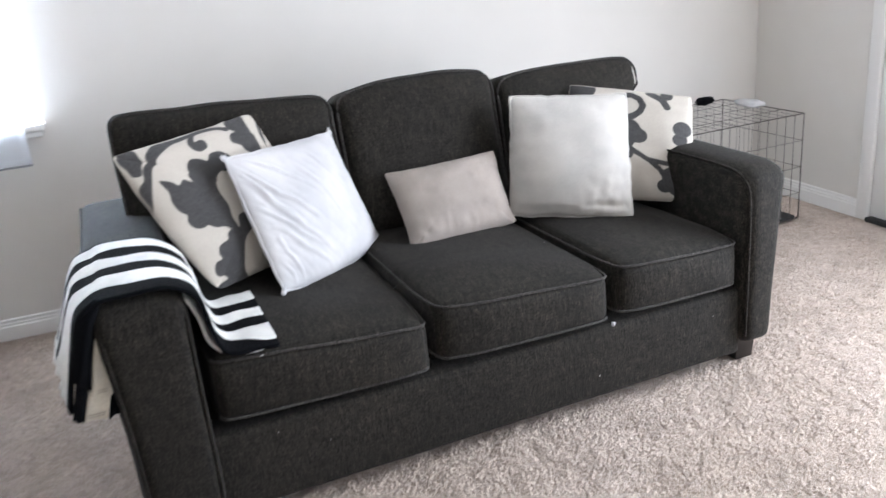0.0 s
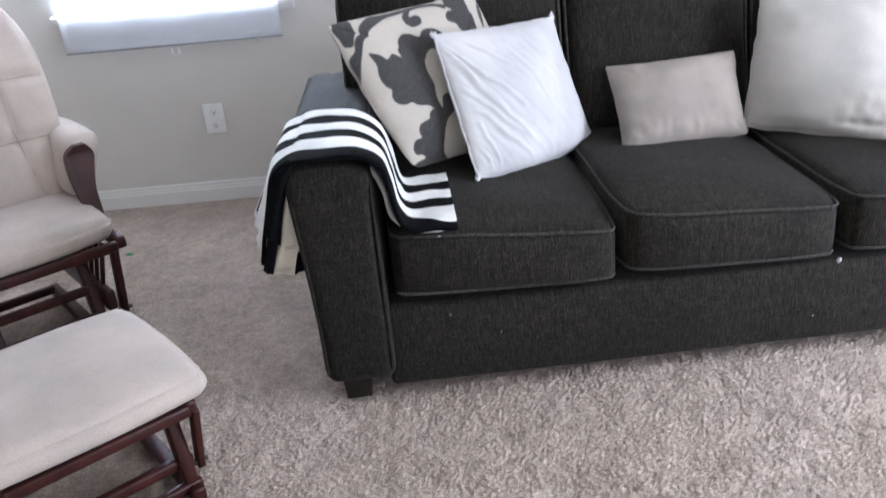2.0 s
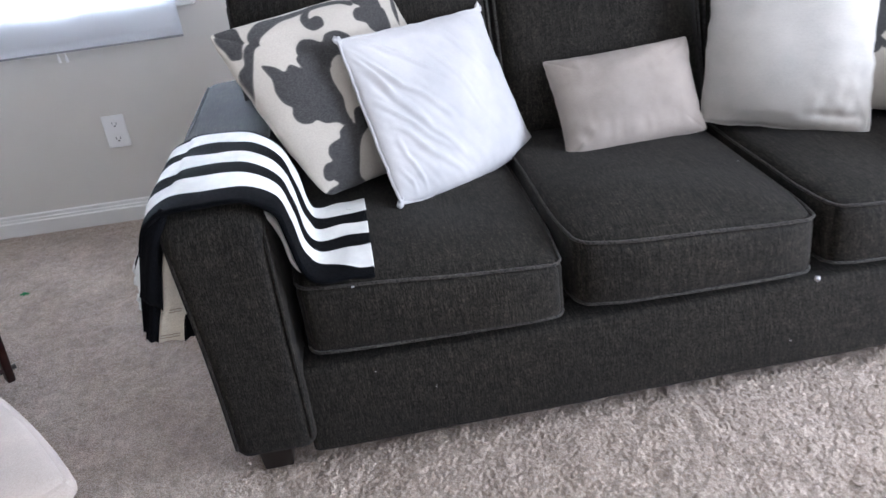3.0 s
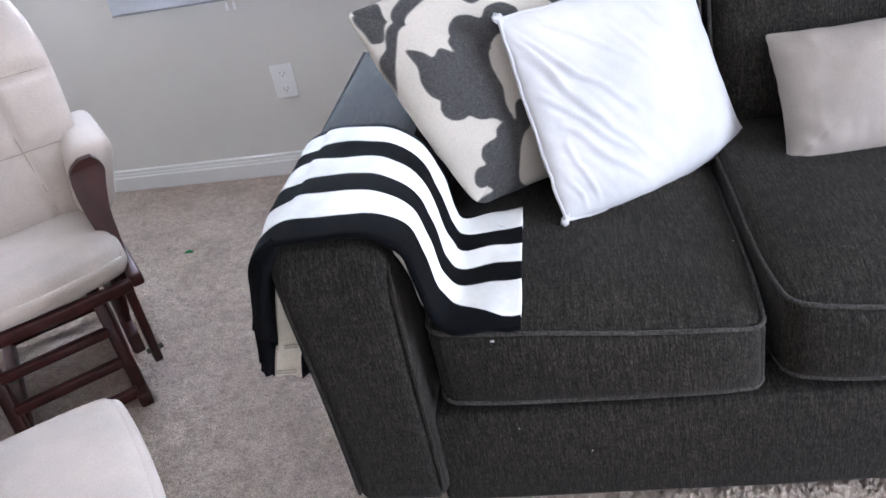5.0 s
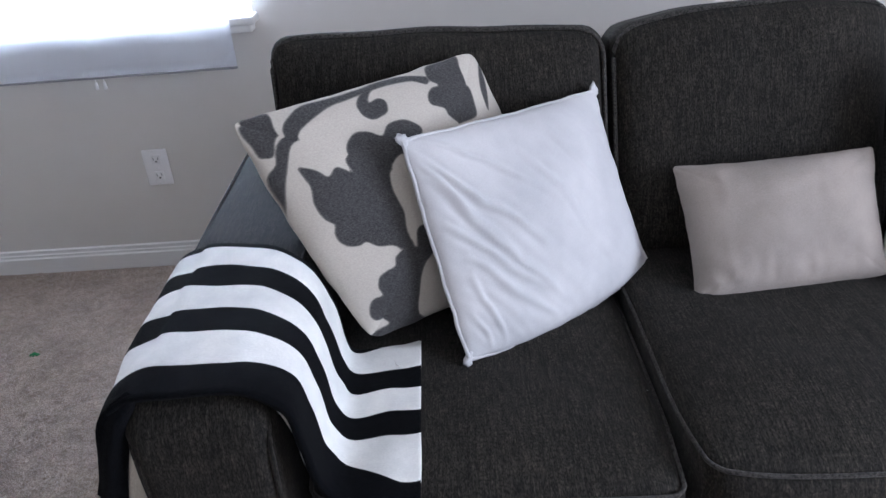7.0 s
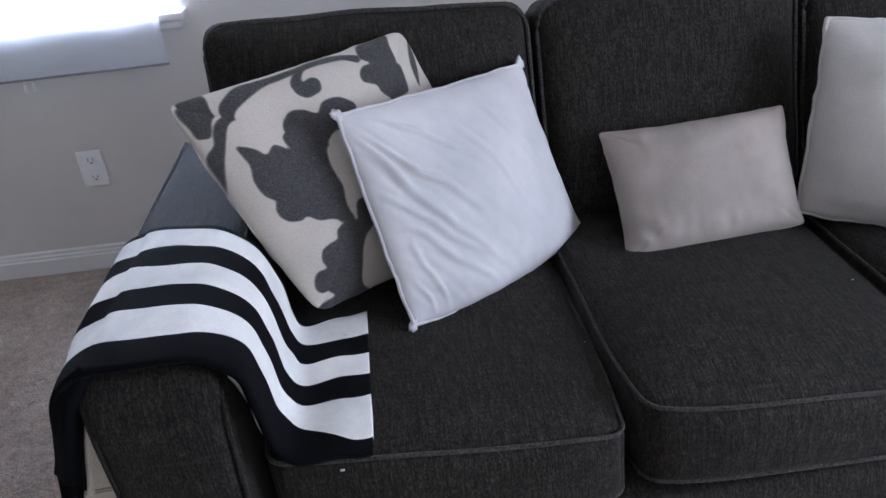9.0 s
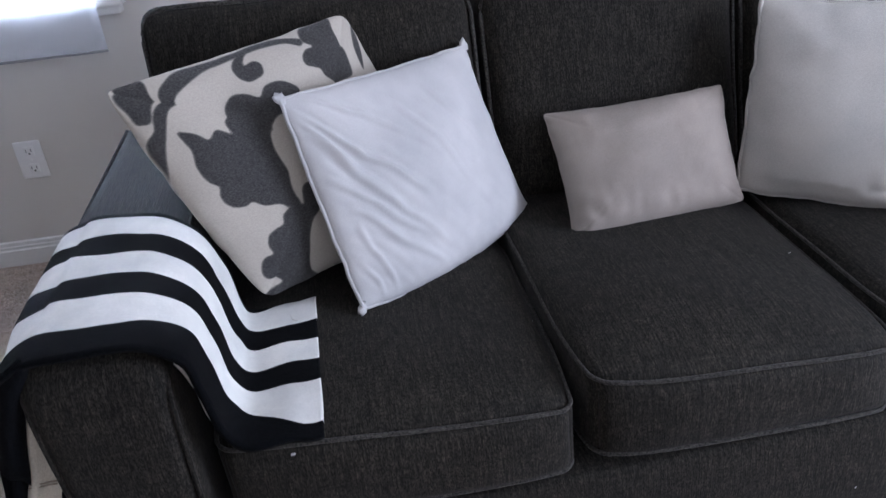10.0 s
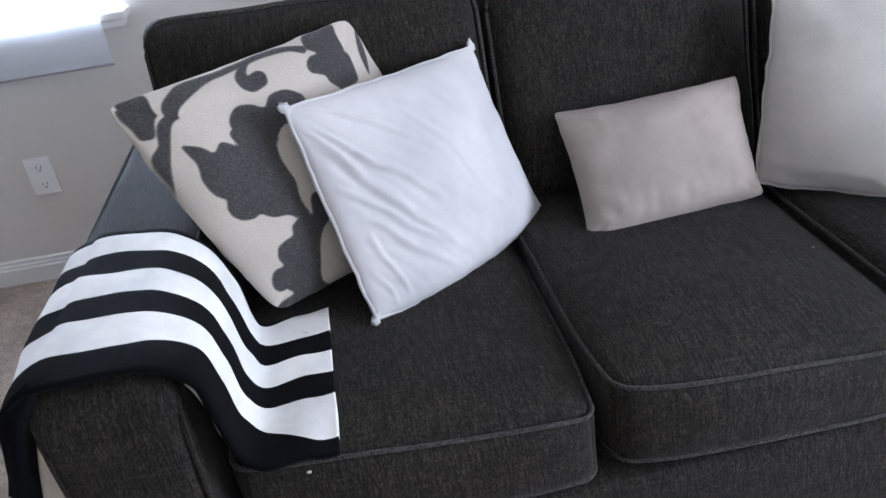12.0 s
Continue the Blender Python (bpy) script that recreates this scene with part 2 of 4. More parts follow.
def add(bm, other):
    """Takes another bmesh into bm."""
    me = bpy.data.meshes.new("joined")
    other.to_mesh(me)
    other.free()
    bm.from_mesh(me)
    bpy.data.meshes.remove(me)
    return bm


def tube(points, radius, segs=8, closed=False):
    bm = bmesh.new()
    pts = [Vector(p) for p in points]
    n, rings = len(pts), []
    for i, p in enumerate(pts):
        a, b = pts[(i - 1) % n] if closed or i else p, pts[(i + 1) % n] if closed or i < n - 1 else p
        way = (b - a).normalized()
        side = way.cross(Vector((0.13, 0.27, 0.95))).normalized()
        if side.length < 0.1:
            side = Vector((1, 0, 0))
        over = side.cross(way)
        r = radius[i] if isinstance(radius, (list, tuple)) else radius
        rings.append([bm.verts.new(p + r * (math.cos(k * 2 * math.pi / segs) * side + math.sin(k * 2 * math.pi / segs) * over)) for k in range(segs)])
    for i in range(n if closed else n - 1):
        one, two = rings[i], rings[(i + 1) % n]
        for k in range(segs):
            bm.faces.new((one[k], one[(k + 1) % segs], two[(k + 1) % segs], two[k]))
    if not closed:
        bm.faces.new(rings[0][::-1])
        bm.faces.new(rings[-1])
    bmesh.ops.recalc_face_normals(bm, faces=bm.faces)
    return bm


def smooth_path(points, steps=6, closed=False):
    """Catmull-Rom through the points."""
    pts = [Vector(p) for p in points]
    n, out = len(pts), []
    for i in range(n if closed else n - 1):
        if closed:
            a, b, c, d = (pts[(i + k) % n] for k in (-1, 0, 1, 2))
        else:
            a, b, c, d = pts[max(i - 1, 0)], pts[i], pts[i + 1], pts[min(i + 2, n - 1)]
        for s in range(steps):
            t = s / steps
            out.append(0.5 * (2 * b + (c - a) * t + (2 * a - 5 * b + 4 * c - d) * t * t + (3 * b - a - 3 * c + d) * t**3))
    return out if closed else out + [pts[-1]]


def spaced(r, size, n):
    """Steps from -1 to 1 that crowd near both ends, where the rounding lies."""
    e = min(0.45, r / size * 2)
    rim = [e * (1 - math.cos(k / 4 * math.pi / 2)) for k in range(4)]
    mid = [e + (2 - 2 * e) * k / n for k in range(n + 1)]
    return [v - 1 for v in rim] + [v - 1 for v in mid] + [1 - v for v in rim[::-1]]


def softbox(x0, x1, y0, y1, z0, z1, r, shape=None, n=14):
    """A box with rounded edges and a fine skin, which shape(point, unit) moves: unit runs from -1 to 1 along each axis."""
    bm = bmesh.new()
    c = Vector(((x0 + x1) / 2, (y0 + y1) / 2, (z0 + z1) / 2))
    h = Vector(((x1 - x0) / 2, (y1 - y0) / 2, (z1 - z0) / 2))
    steps = [spaced(r, 2 * h[a], max(4, int(n * h[a] / max(h)))) for a in range(3)]
    for axis in range(3):
        p, q = (axis + 1) % 3, (axis + 2) % 3
        for sign in (-1, 1):
            grid = []
            for s in steps[p]:
                row = []
                for t in steps[q]:
                    u = Vector((0, 0, 0))
                    u[axis], u[p], u[q] = sign, s, t
                    row.append(bm.verts.new(u))
                grid.append(row)
            for i in range(len(grid) - 1):
                for j in range(len(grid[0]) - 1):
                    f = (grid[i][j], grid[i + 1][j], grid[i + 1][j + 1], grid[i][j + 1])
                    bm.faces.new(f if sign > 0 else f[::-1])
    bmesh.ops.remove_doubles(bm, verts=bm.verts, dist=1e-5)
    for v in bm.verts:
        u = v.co.copy()
        full = Vector((u.x * h.x, u.y * h.y, u.z * h.z))
        core = Vector([max(-(h[a] - r), min(h[a] - r, full[a])) for a in range(3)])
        off = full - core
        place = c + (core + off.normalized() * r if off.length > 1e-9 else full)
        v.co = shape(place, u) if shape else place
    return bm


def fbm(p, scale, seed=0.0):
    return noise.noise(Vector(p) * scale + Vector((seed, seed * 1.7, seed * 0.3)))


def seam_loop(x0, x1, y0, y1, z, r, shape=None, c=None, h=None):
    """A rounded rectangle at one height."""
    pts = []
    for cx, cy, a0 in ((x1 - r, y1 - r, 0), (x0 + r, y1 - r, 90), (x0 + r, y0 + r, 180), (x1 - r, y0 + r, 270)):
        for k in range(7):
            a = radians(a0 + 15 * k)
            pts.append(Vector((cx + r * math.cos(a), cy + r * math.sin(a), z)))
    out = []
    for i, p in enumerate(pts):
        q = pts[(i + 1) % len(pts)]
        m = max(1, int((q - p).length / 0.04))
        out += [p.lerp(q, k / m) for k in range(m)]
    return out


# ---------------------------------------------------------------- the room
def wall_panel(name, boxes, label):
    bm = bmesh.new()
    for b in boxes:
        add(bm, box(*b))
    return tagged(part(name, bm, WALL, flat=True), label, "wall", kind="structure")


T = 0.15
WX0, WX1, WZ0, WZ1 = -1.20, -0.165, 0.935, 2.25   # north window opening
wall_panel("wall_north", [
    (WEST - T, WX0, NORTH, NORTH + T, 0, HEIGHT), (WX1, EAST + T, NORTH, NORTH + T, 0, HEIGHT),
    (WX0, WX1, NORTH, NORTH + T, 0, WZ0), (WX0, WX1, NORTH, NORTH + T, WZ1, HEIGHT)], "warm off-white painted wall with a window")
DY0, DY1 = 0.12, 1.02    # door in the east wall
PY0, PY1 = -2.0, -0.2    # patio opening
wall_panel("wall_east", [
    (EAST, EAST + T, DY1, NORTH, 0, HEIGHT), (EAST, EAST + T, PY1, DY0, 0, HEIGHT), (EAST, EAST + T, SOUTH, PY0, 0, HEIGHT),
    (EAST, EAST + T, DY0, DY1, 2.2, HEIGHT), (EAST, EAST + T, PY0, PY1, 2.25, HEIGHT)], "warm off-white painted wall with a door")
wall_panel("wall_west", [(WEST - T, WEST, SOUTH, NORTH, 0, HEIGHT)], "plain warm off-white painted wall")
# the opening is unseen, cut here only for the added south fill
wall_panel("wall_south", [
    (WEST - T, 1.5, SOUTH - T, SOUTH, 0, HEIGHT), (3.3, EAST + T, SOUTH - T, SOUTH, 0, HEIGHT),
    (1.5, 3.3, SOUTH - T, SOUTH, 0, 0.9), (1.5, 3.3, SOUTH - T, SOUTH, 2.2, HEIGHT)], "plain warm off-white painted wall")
tagged(part("ceiling", box(WEST - T, EAST + T, SOUTH - T, NORTH + T, HEIGHT, HEIGHT + 0.1), CEIL, flat=True), "white painted ceiling", "ceiling", kind="structure")


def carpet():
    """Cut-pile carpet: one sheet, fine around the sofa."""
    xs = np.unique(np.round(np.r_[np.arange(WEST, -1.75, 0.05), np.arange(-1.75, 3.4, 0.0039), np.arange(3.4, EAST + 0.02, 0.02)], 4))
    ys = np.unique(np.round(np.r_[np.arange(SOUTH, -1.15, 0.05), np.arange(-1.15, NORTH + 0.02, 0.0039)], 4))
    rng = np.random.default_rng(4)
    gx, gy = np.meshgrid(xs, ys, indexing="ij")
    z = rng.random(gx.shape)
    z = 0.7 * z + 0.075 * (np.roll(z, 1, 0) + np.roll(z, -1, 0) + np.roll(z, 1, 1) + np.roll(z, -1, 1))
    lump = rng.random((gx.shape[0] // 8 + 2, gx.shape[1] // 8 + 2))
    lump = np.kron(lump, np.ones((8, 8)))[: gx.shape[0], : gx.shape[1]]
    for _ in range(3):
        lump = 0.2 * (lump + np.roll(lump, 2, 0) + np.roll(lump, -2, 0) + np.roll(lump, 2, 1) + np.roll(lump, -2, 1))
    z = (z - 0.5) * 0.0105 + (lump - 0.5) * 0.007 - 0.002
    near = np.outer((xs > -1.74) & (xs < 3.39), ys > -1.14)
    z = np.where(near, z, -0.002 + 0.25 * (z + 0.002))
    jx, jy = rng.uniform(-0.0015, 0.0015, (2, *gx.shape))
    co = np.stack([gx + jx, gy + jy, z], -1).reshape(-1, 3) * K
    m = np.array(askew(K))
    co = co @ m[:3, :3].T + m[:3, 3]
    nx, ny = gx.shape
    idx = np.arange(nx * ny).reshape(nx, ny)
    faces = np.stack([idx[:-1, :-1], idx[1:, :-1], idx[1:, 1:], idx[:-1, 1:]], -1).reshape(-1, 4)
    me = bpy.data.meshes.new("floor")
    me.vertices.add(len(co))
    me.vertices.foreach_set("co", co.ravel())
    me.loops.add(faces.size)
    me.loops.foreach_set("vertex_index", faces.ravel())
    me.polygons.add(len(faces))
    me.polygons.foreach_set("loop_start", np.arange(0, faces.size, 4))
    me.polygons.foreach_set("use_smooth", np.ones(len(faces), bool))
    me.update(calc_edges=True)
    me.materials.append(CARPET)
    return tagged(new("floor", me), "beige cut-pile carpet with flecked twisted tufts", "carpet", kind="structure")


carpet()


def baseboard(name, a, b, inward):
    """A moulded skirting board from a to b along a wall."""
    profile = ((0.0, 0.0), (0.016, 0.0), (0.016, 0.062), (0.011, 0.067), (0.011, 0.076), (0.007, 0.080), (0.007, 0.092), (0.0, 0.097))
    bm = bmesh.new()
    rings = []
    for end in (a, b):
        rings.append([bm.verts.new((end[0] + inward[0] * d, end[1] + inward[1] * d, z)) for d, z in profile])
    for k in range(len(profile)):
        bm.faces.new((rings[0][k], rings[0][(k + 1) % 8], rings[1][(k + 1) % 8], rings[1][k]))
    bm.faces.new(rings[0]), bm.faces.new(rings[1][::-1])
    bmesh.ops.recalc_face_normals(bm, faces=bm.faces)
    return tagged(part(name, bm, TRIM, flat=True), "white moulded skirting board", "baseboard", kind="structure")


baseboard("baseboard", (WEST, NORTH), (EAST, NORTH), (0, -1))
baseboard("baseboard", (EAST, DY1 + 0.07), (EAST, NORTH - 0.016), (-1, 0))
baseboard("baseboard", (EAST, PY1), (EAST, DY0 - 0.07), (-1, 0))
baseboard("baseboard", (WEST, SOUTH), (WEST, NORTH - 0.016), (1, 0))


def north_window():
    w = thing("window_1", (-0.68, NORTH, WZ0), 0, "white framed window blown bright by daylight, above a moulded stool", "window", kind="structure")
    y0, y1 = NORTH + 0.07, NORTH + 0.11
    for x0, x1, z0, z1 in ((WX0, WX0 + 0.018, WZ0, WZ1), (WX1 - 0.018, WX1, WZ0, WZ1), (WX0 + 0.018, WX1 - 0.018, WZ1 - 0.05, WZ1), (WX0 + 0.018, WX1 - 0.018, WZ0, WZ0 + 0.02), (WX0 + 0.018, WX1 - 0.018, 1.58, 1.62)):
        part("window_frame", box(x0, x1, y0, y1, z0, z1, 0.004), TRIM, w)
    for z0, z1 in ((WZ0 + 0.02, 1.58), (1.62, WZ1 - 0.05)):
        pane = part("pane", box(WX0 + 0.018, WX1 - 0.018, y0 + 0.017, y0 + 0.022, z0, z1), GLASS, w, "clear window glass", flat=True)
        pane.visible_shadow = False
    stool = part("window_sill", box(WX0 - 0.03, WX1 + 0.02, NORTH - 0.078, NORTH + 0.07, WZ0 - 0.028, WZ0 + 0.002, 0.008, 3), TRIM, w)
    bm = box(WX0 - 0.01, WX1 + 0.005, NORTH - 0.055, NORTH + 0.0, WZ0 - 0.055, WZ0 - 0.028, 0.006, 2)
    part("moulding", bm, TRIM, stool)
    tagged(part("backdrop", box(-3.0, 1.6, NORTH + 1.4, NORTH + 1.42, -0.5, 3.6), OUTSIDE, flat=True), "blown-out bright daylight outdoors", "backdrop", kind="structure")


north_window()


def shade():
    """A cloth blind that hangs in front of the stool, with two little pulls below."""
    s = thing("window_shade", (-0.70, NORTH - 0.095, 0.772), 0, "pale grey-white cloth window shade hanging past the sill", "blind")
    x0, x1, y = -1.185, -0.222, NORTH - 0.095
    bm = bmesh.new()
    nx, nz = 30, 40
    grid = [[bm.verts.new((x0 + (x1 - x0) * i / nx, y + 0.0025 * math.sin(i * 0.7 + k * 0.05) * (1 - k / nz), 0.779 + (2.3 - 0.779) * k / nz)) for k in range(nz + 1)] for i in range(nx + 1)]
    for i in range(nx):
        for k in range(nz):
            bm.faces.new((grid[i][k], grid[i + 1][k], grid[i + 1][k + 1], grid[i][k + 1]))
    bmesh.ops.solidify(bm, geom=bm.faces[:], thickness=0.0015)
    part("cloth", bm, SHADE, s)
    part("hem_bar", box(x0, x1, y - 0.005, y + 0.006, 0.772, 0.7795, 0.002), HEM, s)
    part("head_rail", box(x0, x1, y - 0.02, NORTH, 2.3, 2.36, 0.006), TRIM, s)
    for x in (-0.722, -0.693):
        part("cord_pull", tube([(x, y + 0.01, 0.775), (x, y + 0.01, 0.760), (x, y + 0.01, 0.757), (x, y + 0.01, 0.733)], [0.0012, 0.0012, 0.004, 0.006], 8), PLASTIC, s, "small white plastic pull")


shade()


def outlet():
    o = thing("wall_outlet", (-0.617, NORTH, 0.407), 0, "white duplex electrical outlet plate on the wall", "outlet")
    part("plate", box(-0.667, -0.573, NORTH - 0.009, NORTH, 0.337, 0.477, 0.005, 3), PLASTIC, o)
    for z in (0.374, 0.438):
        face = part("receptacle", softbox(-0.634, -0.600, NORTH - 0.0115, NORTH - 0.004, z - 0.016, z + 0.019, 0.003, None, 6), PLASTIC, o)
        for x in (-0.626, -0.609):
            part("slot", box(x - 0.0011, x + 0.0011, NORTH - 0.0122, NORTH - 0.008, z - 0.001, z + 0.010), SLOT, face, "dark slot", flat=True)
        part("slot", box(-0.6205, -0.6135, NORTH - 0.0122, NORTH - 0.008, z - 0.010, z - 0.004, 0.001), SLOT, face, "dark slot")
    part("screw", tube([(-0.617, NORTH - 0.006, 0.407), (-0.617, NORTH - 0.0105, 0.407)], 0.003, 10), PLASTIC, o)


outlet()


def east_door():
    d = thing("door_1", (EAST, 0.57, 0), 0, "closed white painted door with a dark threshold", "door", kind="structure")
    leaf = part("leaf", box(EAST + 0.004, EAST + 0.05, DY0, DY1, 0.025, 2.2, 0.001), TRIM, d)
    for y0, y1, z0, z1 in ((0.20, 0.53, 0.2, 0.95), (0.61, 0.94, 0.2, 0.95), (0.20, 0.53, 1.1, 2.05), (0.61, 0.94, 1.1, 2.05)):
        part("panel", box(EAST - 0.002, EAST + 0.006, y0, y1, z0, z1, 0.002), TRIM, leaf)
    for y0, y1 in ((DY0 - 0.07, DY0), (DY1, DY1 + 0.07)):
        part("casing", box(EAST - 0.018, EAST + 0.02, y0, y1, 0, 2.27, 0.004), TRIM, d)
    part("casing", box(EAST - 0.018, EAST + 0.02, DY0, DY1, 2.2, 2.27, 0.004), TRIM, d)
    part("threshold", box(EAST - 0.03, EAST + 0.1, DY0, DY1, 0.0, 0.022, 0.004), RUBBER, d, "dark rubber threshold")
    part("handle", tube([(EAST + 0.03, 0.19, 1.0), (EAST - 0.03, 0.19, 1.0), (EAST - 0.035, 0.21, 1.0), (EAST - 0.035, 0.30, 1.0)], 0.009), BLACK_METAL, d)


east_door()
LAY.clear()


# ---------------------------------------------------------------- the sofa
SOFA_THING = thing("sofa", (1.035, 0.5, 0), 0, "charcoal grey tweed three-seat sofa with piped cushions and dark block feet", "sofa")
XL, XR = -0.045, 2.078
ARM_IN_L, ARM_IN_R = 0.175, 1.925
ARM_TOP, ARM_Y0, ARM_Y1 = 0.742, -0.035, 1.06
SEAT_X = (0.185, 0.812, 1.424, 1.930)


def arm(x0, x1, outer):
    wide = 0.030 if outer < 0 else 0.046

    def flare(y, z, k):
        """The sideways shift at a depth and height; k runs from 0 inside to 1 outside. The front panel is the narrower."""
        narrow = outer * 0.014 * max(0.0, 1 - (y - ARM_Y0) / 0.11)
        return (1 - k) * outer * 0.004 + k * (outer * wide * ((z - 0.1) / 0.64) ** 2 - outer * 0.012 - narrow)

    def shape(p, u):
        q = p.copy()
        front = max(0.0, 1 - (p.y - ARM_Y0) / 0.11)
        if p.z > 0.5:      # the top rolls over to the front
            q.z -= 0.030 * front**2.2 * (p.z - 0.5) / 0.25
        q.x += 0.006 * u.x * (1 - u.y * u.y) + 0.004 * fbm(p, 3.2, 1)
        q.x += flare(p.y, p.z, 0.5 + 0.5 * u.x * outer)
        q.y += 0.008 * (u.y < -0.8) * -(1 - u.z * u.z) + 0.004 * fbm(p, 4, 3) * (u.y < -0.5)
        q.z += 0.006 * (u.z > 0.8) * (1 - u.x * u.x) + 0.003 * fbm(p, 5, 5)
        q.z -= (0.016 if outer > 0 else 0.0) * (p.z - 0.1) / 0.64
        return q

    a = part("arm", softbox(x0, x1, ARM_Y0, ARM_Y1, 0.100, ARM_TOP, 0.036 if outer < 0 else 0.044, shape, 22), SOFA, SOFA_THING)
    for x, side in ((x0, -1), (x1, 1))[: 2 if outer < 0 else 1]:
        pts = []
        for y, z in ((1.04, 0.736), (0.8, 0.737), (0.5, 0.737), (0.25, 0.737), (0.12, 0.736), (0.05, 0.729), (0.005, 0.712), (-0.022, 0.680), (-0.032, 0.62), (-0.034, 0.45), (-0.034, 0.3), (-0.032, 0.145)):
            lean = flare(y, z, 1.0 if side * outer > 0 else 0.0)
            pts.append((x + side * -0.006 + lean, y, z - 0.004 - (0.016 if outer > 0 else 0.0) * (z - 0.1) / 0.64))
        part("piping", tube(smooth_path(pts, 4), 0.0046, 6), SOFA, a)


arm(XL, ARM_IN_L, -1)
arm(ARM_IN_R, XR, 1)


def rail_shape(p, u):
    q = p.copy()
    q.y += 0.004 * fbm(p, 3, 2) - 0.006 * (1 - u.z * u.z) * (u.y < -0.9)
    return q


part("front_rail", softbox(ARM_IN_L - 0.020, ARM_IN_R + 0.020, 0.002, 0.12, 0.058, 0.304, 0.016, rail_shape, 30), SOFA, SOFA_THING)
part("back_frame", softbox(ARM_IN_L + 0.004, ARM_IN_R - 0.004, 0.92, 1.07, 0.10, 0.86, 0.03, None, 16), SOFA, SOFA_THING)
part("seat_deck", box(ARM_IN_L + 0.002, ARM_IN_R - 0.002, 0.12, 0.92, 0.14, 0.322), SOFA, SOFA_THING)
for x, y in ((0.055, 0.085), (2.01, 0.085), (0.055, 0.98), (2.01, 0.98)):
    bm = box(x - 0.045, x + 0.045, y - 0.045, y + 0.045, 0.0, 0.112, 0.004)
    for v in bm.verts:
        k = 0.8 + 0.2 * v.co.z / 0.112
        v.co.x, v.co.y = x + (v.co.x - x) * k, y + (v.co.y - y) * k
    part("foot", bm, FOOT, SOFA_THING, "dark espresso wooden block foot")


def seat_cushion(x0, x1, seed, soft, tilt):
    y0, y1, z0, z1 = -0.014, 0.80, 0.322, 0.487
    w = 0.5 * (x1 - x0)

    def shape(p, u):
        q = p.copy()
        up = max(0.0, u.z)
        crown = (1 - abs(u.x) ** 3) * (1 - max(0.0, -u.y) ** 4)
        q.z += up * (0.028 * crown + 0.008 * fbm(p, 4, seed) + 0.004 * fbm(p, 13, seed + 2) * crown) - 0.012 * up * max(0, -u.y) ** 6
        if u.y < -0.9:
            q.y += -0.010 * (1 - u.z * u.z) * (1 - u.x**4) + 0.006 * fbm(p, 5, seed) + 0.003 * fbm(p, 15, seed)
        q.z += tilt * 0.5 * (1 - u.x) * (0.65 + 0.35 * u.z)
        q.x += 0.004 * fbm(p, 6, seed + 4)
        pull = (u.x * u.y) ** 4 * (soft if u.x < 0 else 0.012)
        q.x -= math.copysign(pull, u.x)
        q.y -= math.copysign(pull, u.y)
        return q

    c = part("seat_cushion", softbox(x0, x1, y0, y1, z0, z1, 0.030, shape, 20), SOFA, SOFA_THING)
    for z, up in ((z1 - 0.014, 1), (z0 + 0.012, 0)):
        loop = seam_loop(x0 + 0.003, x1 - 0.003, y0 + 0.003, y1, z, 0.03)
        pts = []
        for p in loop:
            ux, uy = (p.x - 0.5 * (x0 + x1)) / w, (p.y - 0.5 * (y0 + y1)) / (0.5 * (y1 - y0))
            pull = (ux * uy) ** 4 * (soft if ux < 0 else 0.012)
            p = p - Vector((math.copysign(pull, ux), math.copysign(pull, uy), 0))
            p.z += tilt * 0.5 * (1 - ux) * (1 if up else 0.35)
            pts.append(p + Vector((0.003 * fbm(p, 6, seed + 4), -0.002, up * (0.010 * (1 - abs(ux) ** 3) * (1 - max(0, -uy) ** 4) + 0.007 * fbm(p, 4, seed)))))
        part("piping", tube(pts, 0.0040, 6, True), LIT_PIPING, c)


for k in range(3):
    seat_cushion(SEAT_X[k] + 0.002, SEAT_X[k + 1] - 0.002, 3 + 5 * k, 0.012 + 0.012 * (k > 0), (0.050, 0.042, 0.02)[k])


